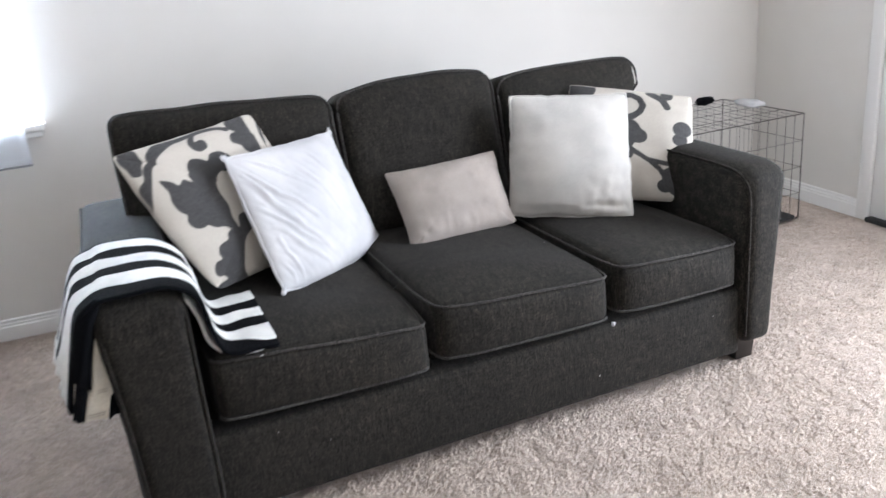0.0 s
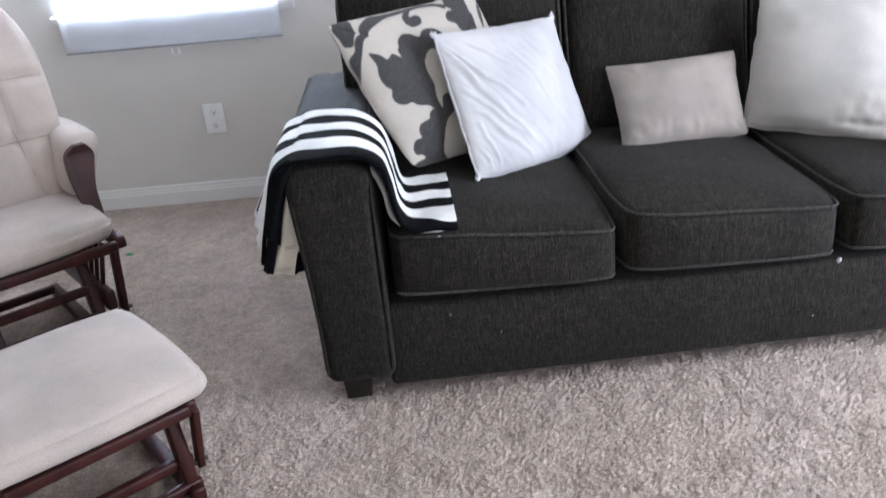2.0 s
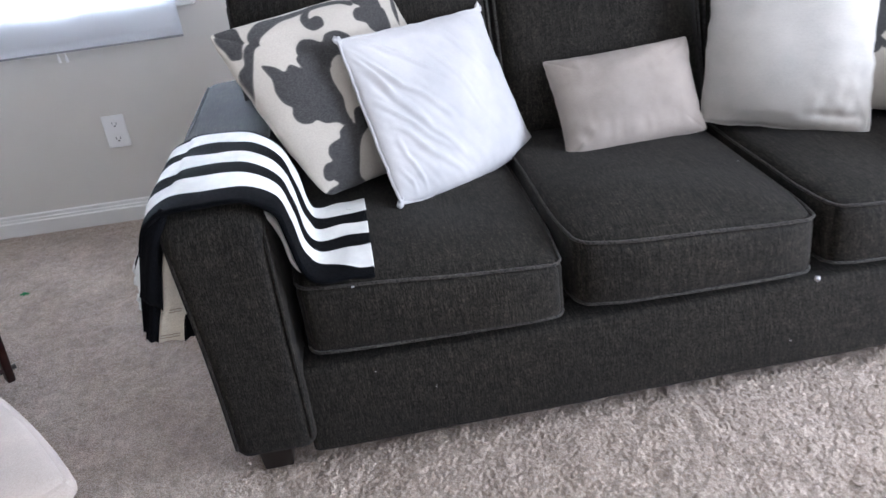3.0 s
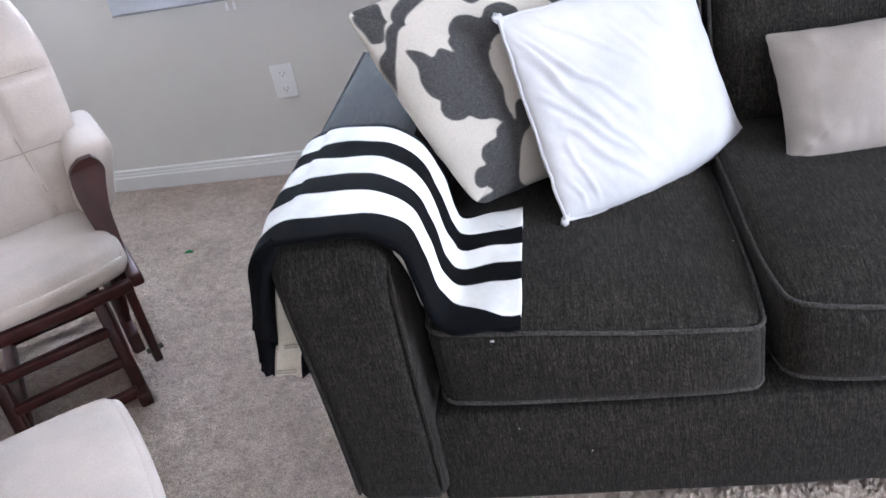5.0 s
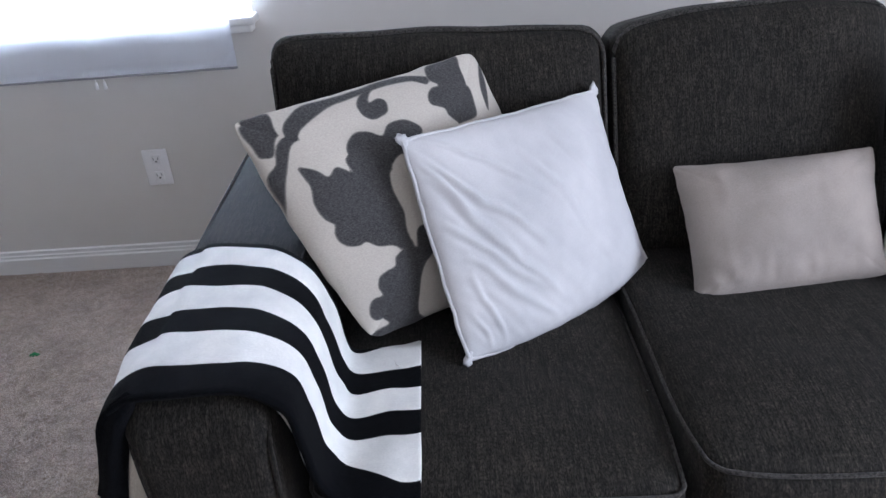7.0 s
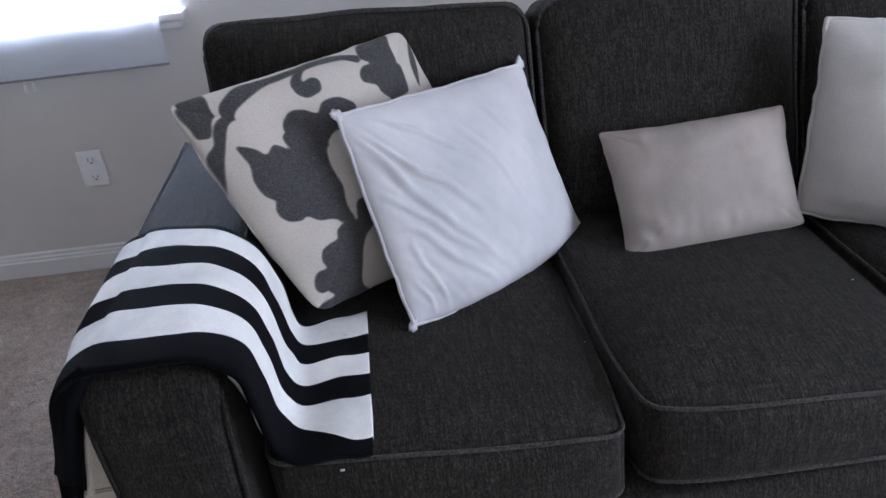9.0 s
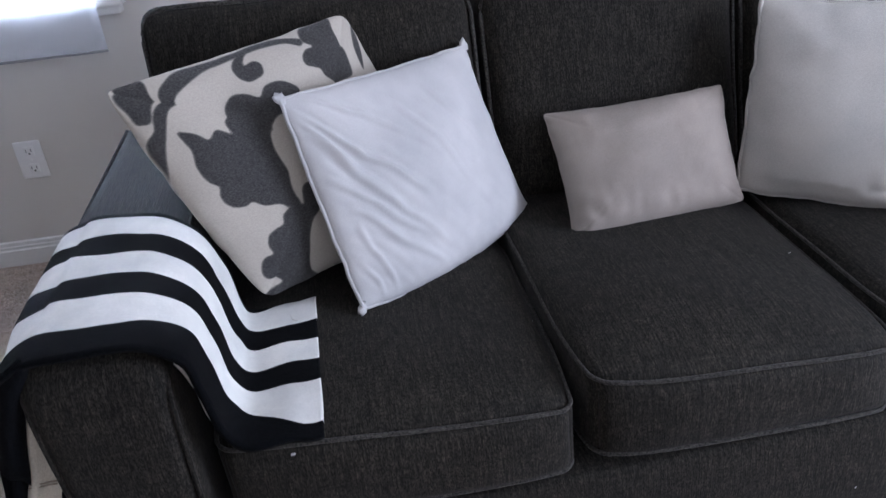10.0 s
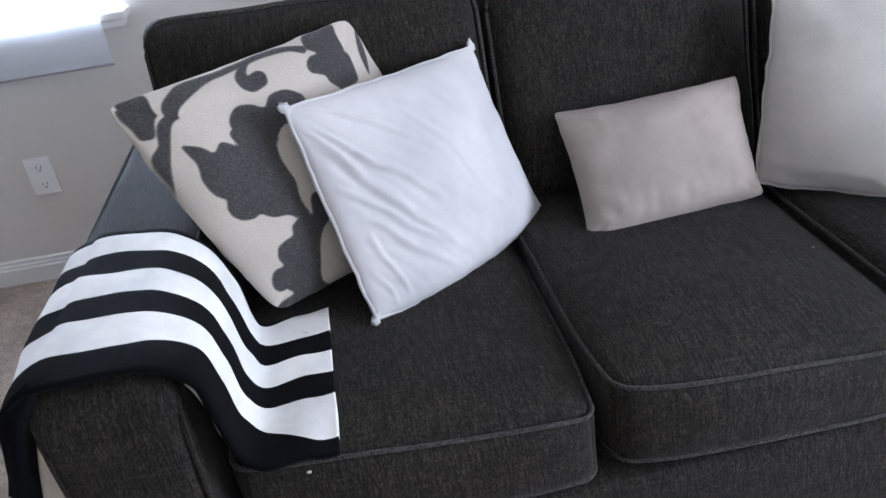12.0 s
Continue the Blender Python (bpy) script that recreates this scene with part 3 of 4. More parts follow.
def back_cushion(x0, x1, top, seed, crown, slope=0.0):
    """A loose back cushion that leans on the frame, boxed, with piping round front and back panel."""
    h0, h1, thick = 0.0, top - 0.50, 0.20
    lean = 12
    turn = Matrix.Translation((0, 0.70, 0.505)) @ Matrix.Rotation(radians(-lean), 4, "X")
    w, xm = 0.5 * (x1 - x0), 0.5 * (x0 + x1)

    def tuck(x, z):
        """Below the arms' height the cushion is cut in to fit between them."""
        k = max(0.0, min(1.0, (0.40 - z) / 0.13))
        k = k * k * (3 - 2 * k)
        return min(max(x, x + (0.188 - x) * k if x < 0.188 else x), x - (x - 1.912) * k if x > 1.912 else x)

    def bend(p, u):
        q = p.copy()
        q.y -= 0.045 * (u.y < 0) * -u.y * (1 - u.x**4) * (1 - u.z**4) * (1 if u.y < -0.5 else 0)
        q.y += 0.010 * fbm(p, 4, seed) + 0.006 * (u.y < -0.5) * fbm(p, 9, seed + 1)
        if u.z > 0:
            q.z += u.z * (crown * (1 - abs(u.x) ** 2.5) - slope * u.x + 0.012 * fbm((p.x, 0, 0), 5, seed))
        q.x += 0.006 * fbm(p, 5, seed + 2)
        q.x = tuck(q.x, p.z)
        return turn @ q

    c = part("back_cushion", softbox(x0, x1, 0, thick, h0, h1, 0.045, bend, 18), SOFA, SOFA_THING)
    for y in (0.012, thick - 0.012):
        pts = []
        loop = seam_loop(x0 + 0.006, x1 - 0.006, h0 + 0.006, h1 - 0.006, 0, 0.06)
        for p in loop:
            u = Vector(((p.x - xm) / w, 0, (p.y / h1) * 2 - 1))
            z = p.y
            if u.z > 0:
                z += u.z * (crown * (1 - abs(u.x) ** 2.5) - slope * u.x + 0.012 * fbm((p.x, 0, 0), 5, seed))
            q = Vector((tuck(p.x, p.y), y, z))
            q.y += 0.010 * fbm(q, 4, seed)
            pts.append(turn @ q)
        part("piping", tube(pts, 0.005, 6, True), LIT_PIPING, c)


back_cushion(0.082, 0.822, 1.058, 11, 0.008, 0.018)
back_cushion(0.832, 1.452, 1.038, 17, 0.032)
back_cushion(1.460, 2.10, 1.008, 23, 0.022)

for at, size in (((1.414, -0.016, 0.318), 0.007),):
    lint = bmesh.new()
    bmesh.ops.create_icosphere(lint, subdivisions=2, radius=size)
    for v in lint.verts:
        v.co = Vector(at) + v.co * (1 + 0.5 * fbm(v.co, 300, 2))
    part("loose_thread", lint, WHITE_COTTON, SOFA_THING, "tuft of white stuffing at the seam")


rng_lint = random.Random(12)
for k in range(13):
    x = rng_lint.uniform(0.24, 1.85)
    y, z = (rng_lint.uniform(0.05, 0.45), 0.517) if k % 3 else (-0.012, rng_lint.uniform(0.14, 0.29))
    if k == 0:
        x, y, z = 0.895, 0.148, 0.532
    a = rng_lint.uniform(0, 6.3)
    d = Vector((math.cos(a), 0.5 * math.sin(a) if k % 3 else 0, 0 if k % 3 else math.sin(a))) * rng_lint.uniform(0.001, 0.003)
    part("lint", tube([Vector((x, y, z)) - d, Vector((x, y, z + 0.001)), Vector((x, y, z)) + d], 0.0006 if k else 0.0015, 4), WHITE_COTTON, SOFA_THING, "speck of pale lint")


# ---------------------------------------------------------------- pillows
def pillow(name, tl, tr, br, bl, thick, mat, label, pinch=(0.05, 0.05, 0.05, 0.05), wrinkle=None, motif=None, n=44, seam=0.004, ears=0.0, seam_mat=None, sag=1.0, blunt=0.0, slack=0.003, round_by=0.0):
    tl, tr, br, bl = (Vector(p) for p in (tl, tr, br, bl))
    out = ((tr - tl).cross(tl - bl)).normalized()          # towards the side that faces the room
    if out.y > 0:
        out = -out
    centre = (tl + tr + br + bl) / 4
    ob = thing(name, (centre.x, centre.y, min(br.z, bl.z)), 0, label, "pillow")
    steps = [math.sin(math.pi / 2 * (2 * k / n - 1)) for k in range(n + 1)]

    def at(u, v):
        uu = u * (1 - pinch[0 if u < 0 else 1] * (1 - v * v))
        vv = v * (1 - pinch[3 if v < 0 else 2] * (1 - u * u))
        tip = 1 - blunt * (u * v) ** 4
        if round_by:       # rounded corners, the sides kept where they are
            tip *= 1.012 * max(abs(u), abs(v), 1e-6) / max(1e-6, (abs(u) ** round_by + abs(v) ** round_by) ** (1 / round_by))
        uu, vv = uu * tip, vv * tip
        uu += 4 * slack * noise.noise(Vector((u * 0.6, v * 5.5, 1.3 + tl.x * 7)))
        vv += 4 * slack * noise.noise(Vector((u * 5.5, v * 0.6, 4.1 + tl.x * 7)))
        return bl.lerp(br, (uu + 1) / 2).lerp(tl.lerp(tr, (uu + 1) / 2), (vv + 1) / 2)

    bm = bmesh.new()
    layer = bm.verts.layers.float.new("motif") if motif else None
    sheets = []
    for side in (1, -1):
        grid = []
        for u in steps:
            row = []
            for v in steps:
                puff = max(0.0, (1 - abs(u) ** 2.4) * (1 - abs(v) ** 2.4)) ** 0.55
                p = at(u, v) + out * side * puff * thick * (1 - 0.12 * v * sag)
                rim = min(1.0, 5 * (1 - abs(u))) * min(1.0, 5 * (1 - abs(v)))
                p += out * side * rim * 0.006 * fbm(p, 6, 2.5)
                if wrinkle and side > 0:
                    p += out * rim * wrinkle(u, v)
                vert = bm.verts.new(p)
                if motif:
                    vert[layer] = 0.5 + max(-0.4, min(0.4, motif(0.5 * (u + 1), 0.5 * (v + 1))))
                row.append(vert)
            grid.append(row)
        sheets.append(grid)
        for i in range(n):
            for j in range(n):
                f = (grid[i][j], grid[i + 1][j], grid[i + 1][j + 1], grid[i][j + 1])
                bm.faces.new(f if side > 0 else f[::-1])
    bmesh.ops.remove_doubles(bm, verts=bm.verts, dist=1e-5)
    bmesh.ops.recalc_face_normals(bm, faces=bm.faces)
    part("cover", bm, mat, ob)
    loop = [at(u, -1) for u in steps[:-1]] + [at(1, v) for v in steps[:-1]] + [at(-u, 1) for u in steps[:-1]] + [at(-1, -v) for v in steps[:-1]]
    loop = [p for k, p in enumerate(loop) if (p - loop[k - 1]).length > 1e-4]
    if seam:
        part("seam", tube([p + out * 0.003 * fbm(p, 40, 1) for p in loop], seam, 6, True), seam_mat or mat, ob)
    if ears:
        for corner in (tl, tr, br, bl):
            ear = bmesh.new()
            bmesh.ops.create_icosphere(ear, subdivisions=2, radius=ears)
            way = (corner - centre).normalized()
            for v in ear.verts:
                v.co = corner - way * ears * 0.3 + v.co * (0.85 + 0.9 * fbm(v.co * 1.2 + corner, 90, 3)) + way * 0.5 * v.co.dot(way) - out * 0.45 * v.co.dot(out)
            part("corner_knot", ear, mat, ob)
    return ob


CREASES = (((-0.97, 0.92), (-0.62, 0.30), (-0.15, -0.25), 0.018, 0.042), ((-0.97, 0.85), (-0.77, 0.36), (-0.45, -0.25), 0.020, 0.045), ((-0.93, 0.64), (-0.60, -0.08), (-0.15, -0.75), 0.016, 0.050),
           ((-0.89, 0.2), (-0.65, -0.2), (-0.3, -0.6), 0.013, 0.042), ((-0.88, -0.11), (-0.55, -0.5), (-0.2, -0.9), 0.010, 0.048), ((-0.88, -0.28), (-0.76, -0.63), (-0.68, -1.0), 0.008, 0.038),
           ((-0.92, -0.55), (-0.86, -0.77), (-0.82, -1.0), 0.008, 0.038), ((-0.16, 0.66), (0.07, 0.22), (0.25, -0.3), 0.008, 0.05), ((-0.87, 0.97), (-0.45, 0.68), (0.0, 0.15), 0.012, 0.042),
           ((0.2, 0.8), (0.4, 0.35), (0.6, -0.1), 0.005, 0.05))


def folds(u, v):
    """Slack creases that fan out from the upper corner and the near edge."""
    x = u + 0.05 * noise.noise(Vector((u * 2.6, v * 2.6, 1.0)))
    y = v + 0.05 * noise.noise(Vector((u * 2.6, v * 2.6, 5.0)))
    high = 0.0
    for a, b, c, deep, wide in CREASES:
        best, share = 9.0, 0.0
        for k, (p, q) in enumerate(((a, b), (b, c))):
            dx, dy = q[0] - p[0], q[1] - p[1]
            t = max(0.0, min(1.0, ((x - p[0]) * dx + (y - p[1]) * dy) / (dx * dx + dy * dy)))
            d = math.hypot(x - p[0] - t * dx, y - p[1] - t * dy)
            if d < best:
                best, share = d, (k + t) / 2
        fade = math.sin(math.pi * (0.2 + 0.8 * share)) ** 0.8 if share < 1 else 0.0
        wide *= 0.60
        high += 0.85 * deep * fade * (math.exp(-((best / wide) ** 2)) - 0.5 * math.exp(-((best / (2.4 * wide)) ** 2)))
    c = noise.noise(Vector((u * 2.0 + 3 * v, v * 6.0 - 4 * u, 7.7)))
    along = noise.noise(Vector((u * 12 + v * 8, v * 2.4 - u * 2.4, 2.1)))     # fine drag lines across the face
    high += 0.0036 * along * (0.35 + 0.65 * max(0.0, 0.6 - u) / 1.6)
    return high * 1.1 + 0.004 * c * max(0.2, -u) + 0.004 * noise.noise(Vector((u * 1.5, v * 1.5, 3.3)))


def pucker_folds(u, v):
    """Soft filling, puckered along the lower seam and twisted at one lower corner."""
    low = max(0.0, -v - 0.35) / 0.65
    high = 0.006 * low * noise.noise(Vector((u * 6.5, v * 1.3, 4.0))) + 0.007 * noise.noise(Vector((u * 2.2, v * 2.6, 9.0)))
    high -= 0.006 * math.exp(-(((u + 0.72 + 0.4 * (v + 0.8)) / 0.10) ** 2) - ((v + 0.72) / 0.2) ** 2)
    return high + 0.004 * noise.noise(Vector((u * 9, v * 3, 1.0))) * abs(v)


def hem_folds(u, v):
    """A cover too large for its filling: flat empty hem below, slack folds near the rim."""
    rim = max(abs(u), abs(v)) ** 3
    high = 0.006 * noise.noise(Vector((u * 1.6, v * 2.0, 6.0))) + 0.010 * rim * noise.noise(Vector((u * 3.4, v * 3.8, 2.0)))
    high -= (0.004 + 0.007 * noise.noise(Vector((u * 3, 0.5, 2.0)))) * math.exp(-((v + 0.85 - 0.05 * math.sin(3 * u)) / 0.06) ** 2)
    return high + 0.014 * max(0.0, u) * max(0.0, -v) * noise.noise(Vector((u * 7 + v, v * 5, 8.0)))


def soft_folds(u, v):
    return 0.007 * noise.noise(Vector((u * 2.2, v * 3.0, 9.0))) + 0.008 * max(0, -v) * noise.noise(Vector((u * 5, v * 2, 4.0)))


def disc(u, v, cx, cy, rx, ry=None, turn=0):
    """How far (u, v) lies inside an ellipse."""
    ry = ry or rx
    a = radians(turn)
    dx, dy = u - cx, v - cy
    x, y = dx * math.cos(a) + dy * math.sin(a), -dx * math.sin(a) + dy * math.cos(a)
    return (1 - math.hypot(x / rx, y / ry)) * min(rx, ry)


def stroke(u, v, points, width):
    """How far (u, v) lies inside a line of that half width."""
    best = 9.0
    for (ax, ay), (bx, by) in zip(points, points[1:]):
        dx, dy = bx - ax, by - ay
        t = max(0, min(1, ((u - ax) * dx + (v - ay) * dy) / (dx * dx + dy * dy)))
        best = min(best, math.hypot(u - ax - t * dx, v - ay - t * dy))
    return width - best


# the cloth's woven figures, as outlines across the pillow's face from 0 to 1
LEAFY_FLOWER = [(0.094, 0.756), (0.119, 0.744), (0.144, 0.719), (0.162, 0.688), (0.194, 0.712), (0.213, 0.706), (0.238, 0.675), (0.238, 0.719), (0.262, 0.763), (0.294, 0.8), (0.331, 0.819), (0.375, 0.806), (0.406, 0.775), (0.444, 0.806), (0.488, 0.812), (0.531, 0.794), (0.556, 0.738), (0.462, 0.663), (0.431, 0.675), (0.394, 0.663), (0.356, 0.625), (0.338, 0.569), (0.325, 0.506), (0.319, 0.45), (0.3, 0.388), (0.294, 0.344), (0.288, 0.294), (0.25, 0.312), (0.225, 0.344), (0.181, 0.363), (0.156, 0.394), (0.131, 0.388), (0.1, 0.4), (0.081, 0.431), (0.081, 0.469), (0.094, 0.5), (0.081, 0.525), (0.075, 0.562), (0.075, 0.612), (0.094, 0.669), (0.094, 0.712)]
# the bud's foot is widened along the lower edge to paint the shade there
BUD_WITH_SHADE = [(0.294, 0.344), (0.25, 0.319), (0.213, 0.3), (0.194, 0.269), (0.162, 0.262), (0.125, 0.244), (0.106, 0.206), (0.106, 0.169), (0.081, 0.169), (0.056, 0.15), (0.037, 0.106), (0.044, 0.069), (0.081, 0.044), (0.031, 0.025), (-0.03, -0.02), (0.138, -0.03), (0.27, -0.03), (0.206, 0.037), (0.238, 0.131), (0.288, 0.219), (0.338, 0.256), (0.4, 0.294), (0.394, 0.35), (0.375, 0.381), (0.331, 0.375), (0.294, 0.3)]
CORNER_LEAF = [(0.019, 1), (0.056, 1), (0.119, 1), (0.119, 0.969), (0.094, 0.919), (0.056, 0.831), (0.031, 0.825), (0.013, 0.838), (0.013, 0.881), (0.006, 0.931), (0.006, 0.975)]
LONG_STEM = [(0.725, 0.95), (0.675, 0.981), (0.612, 0.994), (0.525, 0.994), (0.45, 0.988), (0.331, 0.988), (0.238, 0.988), (0.175, 0.962), (0.119, 0.919), (0.062, 0.844), (0.044, 0.794), (0.006, 0.75), (0, 0.644), (0, 0.531), (0, 0.588), (0.025, 0.669), (0.075, 0.775), (0.112, 0.844), (0.175, 0.894), (0.25, 0.925), (0.325, 0.95), (0.406, 0.956), (0.5, 0.962), (0.581, 0.962), (0.656, 0.95), (0.7, 0.919)]
TENDRIL = [(0.488, 0.981), (0.444, 0.962), (0.406, 0.931), (0.394, 0.9), (0.394, 0.869), (0.413, 0.844), (0.444, 0.844), (0.481, 0.856), (0.506, 0.894), (0.5, 0.919), (0.481, 0.925), (0.45, 0.919), (0.475, 0.95), (0.506, 0.969)]
SPRAY = [(0.913, 1), (0.862, 1), (0.806, 1), (0.75, 0.988), (0.719, 0.938), (0.738, 0.9), (0.7, 0.9), (0.663, 0.869), (0.656, 0.831), (0.7, 0.8), (0.7, 0.763), (0.731, 0.719), (0.806, 0.719), (0.844, 0.775), (0.875, 0.862), (0.888, 0.944)]
EDGE_LEAF = [(1, 0.95), (0.931, 0.856), (0.906, 0.794), (0.888, 0.725), (0.95, 0.806), (0.988, 0.894)]


def figure(points):
    """A closed rounded outline as two arrays of corners."""
    line = smooth_path([(x, y, 0) for x, y in points], 4, True)
    a = np.array([(p.x, p.y) for p in line])
    return a, np.roll(a, -1, 0)


def inside(u, v, shape):
    """How far (u, v) lies inside an outline; below zero outside it."""
    a, b = shape
    p = np.array((u, v))
    d = b - a
    t = np.clip(((p - a) * d).sum(1) / np.maximum((d * d).sum(1), 1e-12), 0, 1)
    gap = float(np.sqrt(((a + t[:, None] * d - p) ** 2).sum(1)).min())
    over = (a[:, 1] > v) != (b[:, 1] > v)
    cross = a[over, 0] + (v - a[over, 1]) * d[over, 0] / d[over, 1]
    return gap if int((cross > u).sum()) % 2 else -gap


FIGURES = [figure(f) for f in (LEAFY_FLOWER, BUD_WITH_SHADE, CORNER_LEAF, LONG_STEM, TENDRIL, SPRAY, EDGE_LEAF)]


def damask_motif(u, v):
    return max(inside(u, v, f) for f in FIGURES)


def damask_reverse(u, v):
    """The fellow pillow shows another stretch of the same cloth."""
    best = -9.0
    for cx, cy, r in ((0.50, 0.62, 0.10), (0.46, 0.52, 0.09), (0.58, 0.57, 0.07), (0.47, 0.42, 0.08), (0.42, 0.35, 0.07), (0.92, 0.66, 0.075), (0.90, 0.56, 0.06), (0.84, 0.22, 0.085), (0.88, 0.12, 0.08), (0.78, 0.13, 0.06), (0.06, 0.95, 0.08), (0.16, 0.97, 0.07), (0.80, 0.98, 0.05), (0.2, 0.25, 0.12), (0.15, 0.6, 0.1), (0.96, 0.36, 0.035)):
        best = max(best, disc(u, v, cx, cy, r))
    for line, width in (([(0.40, 0.73), (0.47, 0.72), (0.54, 0.75), (0.59, 0.80), (0.61, 0.86), (0.58, 0.92), (0.52, 0.95), (0.46, 0.94), (0.43, 0.90)], 0.028), ([(0.52, 0.45), (0.65, 0.36), (0.80, 0.33), (1.0, 0.36)], 0.022), ([(0.66, 0.36), (0.74, 0.28), (0.80, 0.18)], 0.022), ([(0.66, 0.99), (0.76, 0.93), (0.80, 0.86)], 0.03)):
        best = max(best, stroke(u, v, line, width))
    return best


pillow("throw_pillow", (0.080, 0.445, 1.002), (0.527, 0.762, 1.012), (0.70, 0.66, 0.575), (0.286, 0.350, 0.585), 0.085, DAMASK,
       "cream throw pillow with a grey floral damask motif", (-0.04, 0.02, 0.015, -0.02), soft_folds, damask_motif, 150, 0.0, blunt=-0.008, round_by=20)
pillow("throw_pillow", (0.377, 0.435, 0.949), (0.783, 0.745, 0.915), (0.893, 0.660, 0.522), (0.466, 0.300, 0.548), 0.074, WHITE_COTTON,
       "plain white cotton throw pillow with slack creases", (0.0, 0.07, 0.03, -0.12), folds, None, 130, 0.0042, 0.0115, blunt=0.01)
pillow("lumbar_pillow", (0.946, 0.671, 0.748), (1.356, 0.652, 0.764), (1.375, 0.545, 0.520), (0.955, 0.490, 0.516), 0.084, LINEN,
       "small beige linen lumbar pillow on the seat", (0.035, 0.03, 0.04, -0.02), pucker_folds, None, 90, 0.0022, blunt=-0.014, round_by=34)
pillow("throw_pillow", (1.74, 0.74, 0.95), (2.085, 0.44, 0.885), (1.985, 0.295, 0.53), (1.63, 0.62, 0.55), 0.055, DAMASK,
       "cream throw pillow with grey floral damask, tucked behind another", (0.03, 0.02, 0.02, 0.0), soft_folds, damask_reverse, 100, 0.002, blunt=0.03)
pillow("throw_pillow", (1.44, 0.65, 0.955), (1.83, 0.50, 0.925), (1.725, 0.32, 0.522), (1.375, 0.57, 0.535), 0.078, CREAM,
       "plain cream cotton throw pillow with a raw hem", (0.01, 0.0, 0.03, 0.0), hem_folds, None, 100, 0.0055, 0.0, slack=0.006)


# ---------------------------------------------------------------- blanket
def blanket():
    b = thing("blanket", (0.06, 0.2, 0.745), 0, "black and white striped knitted blanket folded over the sofa arm", "blanket")
    bands = (0.0, 0.134, 0.321, 0.471, 0.635, 0.782, 0.931, 1.0)
    at_drop = (0.0, 0.20, 0.335, 0.475, 0.63, 0.775, 0.93, 1.0)      # where it falls down the inner side of the arm
    at_end = (0.0, 0.072, 0.335, 0.49, 0.635, 0.775, 0.985, 1.0)     # where it lies gathered on the seat

    def sheet(name, route, ys, seed, mats, thick, label="", ripple=0.005, lift=0.0, curl=0.03):
        """A strip laid along the route (x, z), from a front to a back y, banded across."""
        line = smooth_path([Vector((x, 0, z)) for x, z in route], 7)
        fronts = smooth_path([Vector((a, c, 0)) for a, c in ys], 7)
        rows = []
        for k, edge in enumerate(bands[:-1]):
            rows += [(edge + (bands[k + 1] - edge) * s / 7, k, at_end[k] + (at_end[k + 1] - at_end[k]) * s / 7, at_drop[k] + (at_drop[k + 1] - at_drop[k]) * s / 7) for s in range(7)]
        rows.append((1.0, 6, 1.0, 1.0))
        bm = bmesh.new()
        grid = []
        for i, (p, f) in enumerate(zip(line, fronts)):
            ahead = line[min(i + 1, len(line) - 1)] - line[max(i - 1, 0)]
            normal = Vector((-ahead.z, 0, ahead.x)).normalized()
            row = []
            w = max(0.0, min(1.0, (p.x - 0.240) / 0.11))
            w0 = max(0.0, min(1.0, (p.x - 0.10) / 0.11))
            for va, _, vb, vd in rows:
                v = va + (vd - va) * w0 * w0 * (3 - 2 * w0)
                v += (vb - v) * w * w * (3 - 2 * w)
                y = f.x + (f.y - f.x) * v
                drop = curl * max(0.0, 1 - v / 0.13) ** 2 + 0.010 * max(0.0, (v - 0.95) / 0.05) ** 2
                q = Vector((p.x, y, p.z)) - normal * drop
                if lift and p.x < -0.02:      # the far side of the outer end hangs less deep
                    k = min(1.0, max(0.0, (v - 0.12) / 0.25))
                    q.z = 0.75 - (0.75 - q.z) * (1 - lift * k * k * (3 - 2 * k))
                q += normal * ripple * fbm((i * 0.06, v * 2.4, seed), 2.2, seed * 9 + 1)
                y_wave = 0.006 * fbm((i * 0.11, v, seed + 4), 1.6, 3)
                row.append(bm.verts.new(q + Vector((0, y_wave, 0))))
            grid.append(row)
        for i in range(len(grid) - 1):
            for j in range(len(rows) - 1):
                face = bm.faces.new((grid[i][j], grid[i][j + 1], grid[i + 1][j + 1], grid[i + 1][j]))
                face.material_index = rows[j][1] % 2
        bmesh.ops.recalc_face_normals(bm, faces=bm.faces)
        ends = [(v.co.copy(), rows[j][0]) for j, v in enumerate(grid[0])]
        bmesh.ops.solidify(bm, geom=bm.faces[:], thickness=thick)
        return part(name, bm, mats, b, label), ends

    pair = [KNIT_DARK, KNIT_WHITE]
    route = [(-0.152, 0.475), (-0.130, 0.56), (-0.108, 0.65), (-0.078, 0.728), (-0.02, 0.762), (0.06, 0.769), (0.135, 0.764), (0.197, 0.727), (0.219, 0.665), (0.236, 0.587), (0.260, 0.560), (0.33, 0.556), (0.377, 0.552)]
    shift = -0.019
    ys = [(-0.01, 0.34), (-0.02, 0.42), (-0.035, 0.49), (-0.045, 0.50), (-0.05, 0.49), (-0.05, 0.465), (-0.05, 0.44), (-0.055, 0.41), (-0.06, 0.37), (-0.064, 0.36), (-0.066, 0.355), (-0.066, 0.352), (-0.066, 0.352)]
    slope = (0,) * 10 + (-0.006, 0.006, 0.018)      # the end lies askew on the seat
    ys = [(a + (0.024 if k < 8 else 0.022) + 0.3 * slope[k], c + (shift if k < 8 else 0.016) + slope[k]) for k, (a, c) in enumerate(ys)]
    top, ends = sheet("top_layer", route, ys, 0.0, pair, 0.010, "", 0.005, 0.42, 0.004)
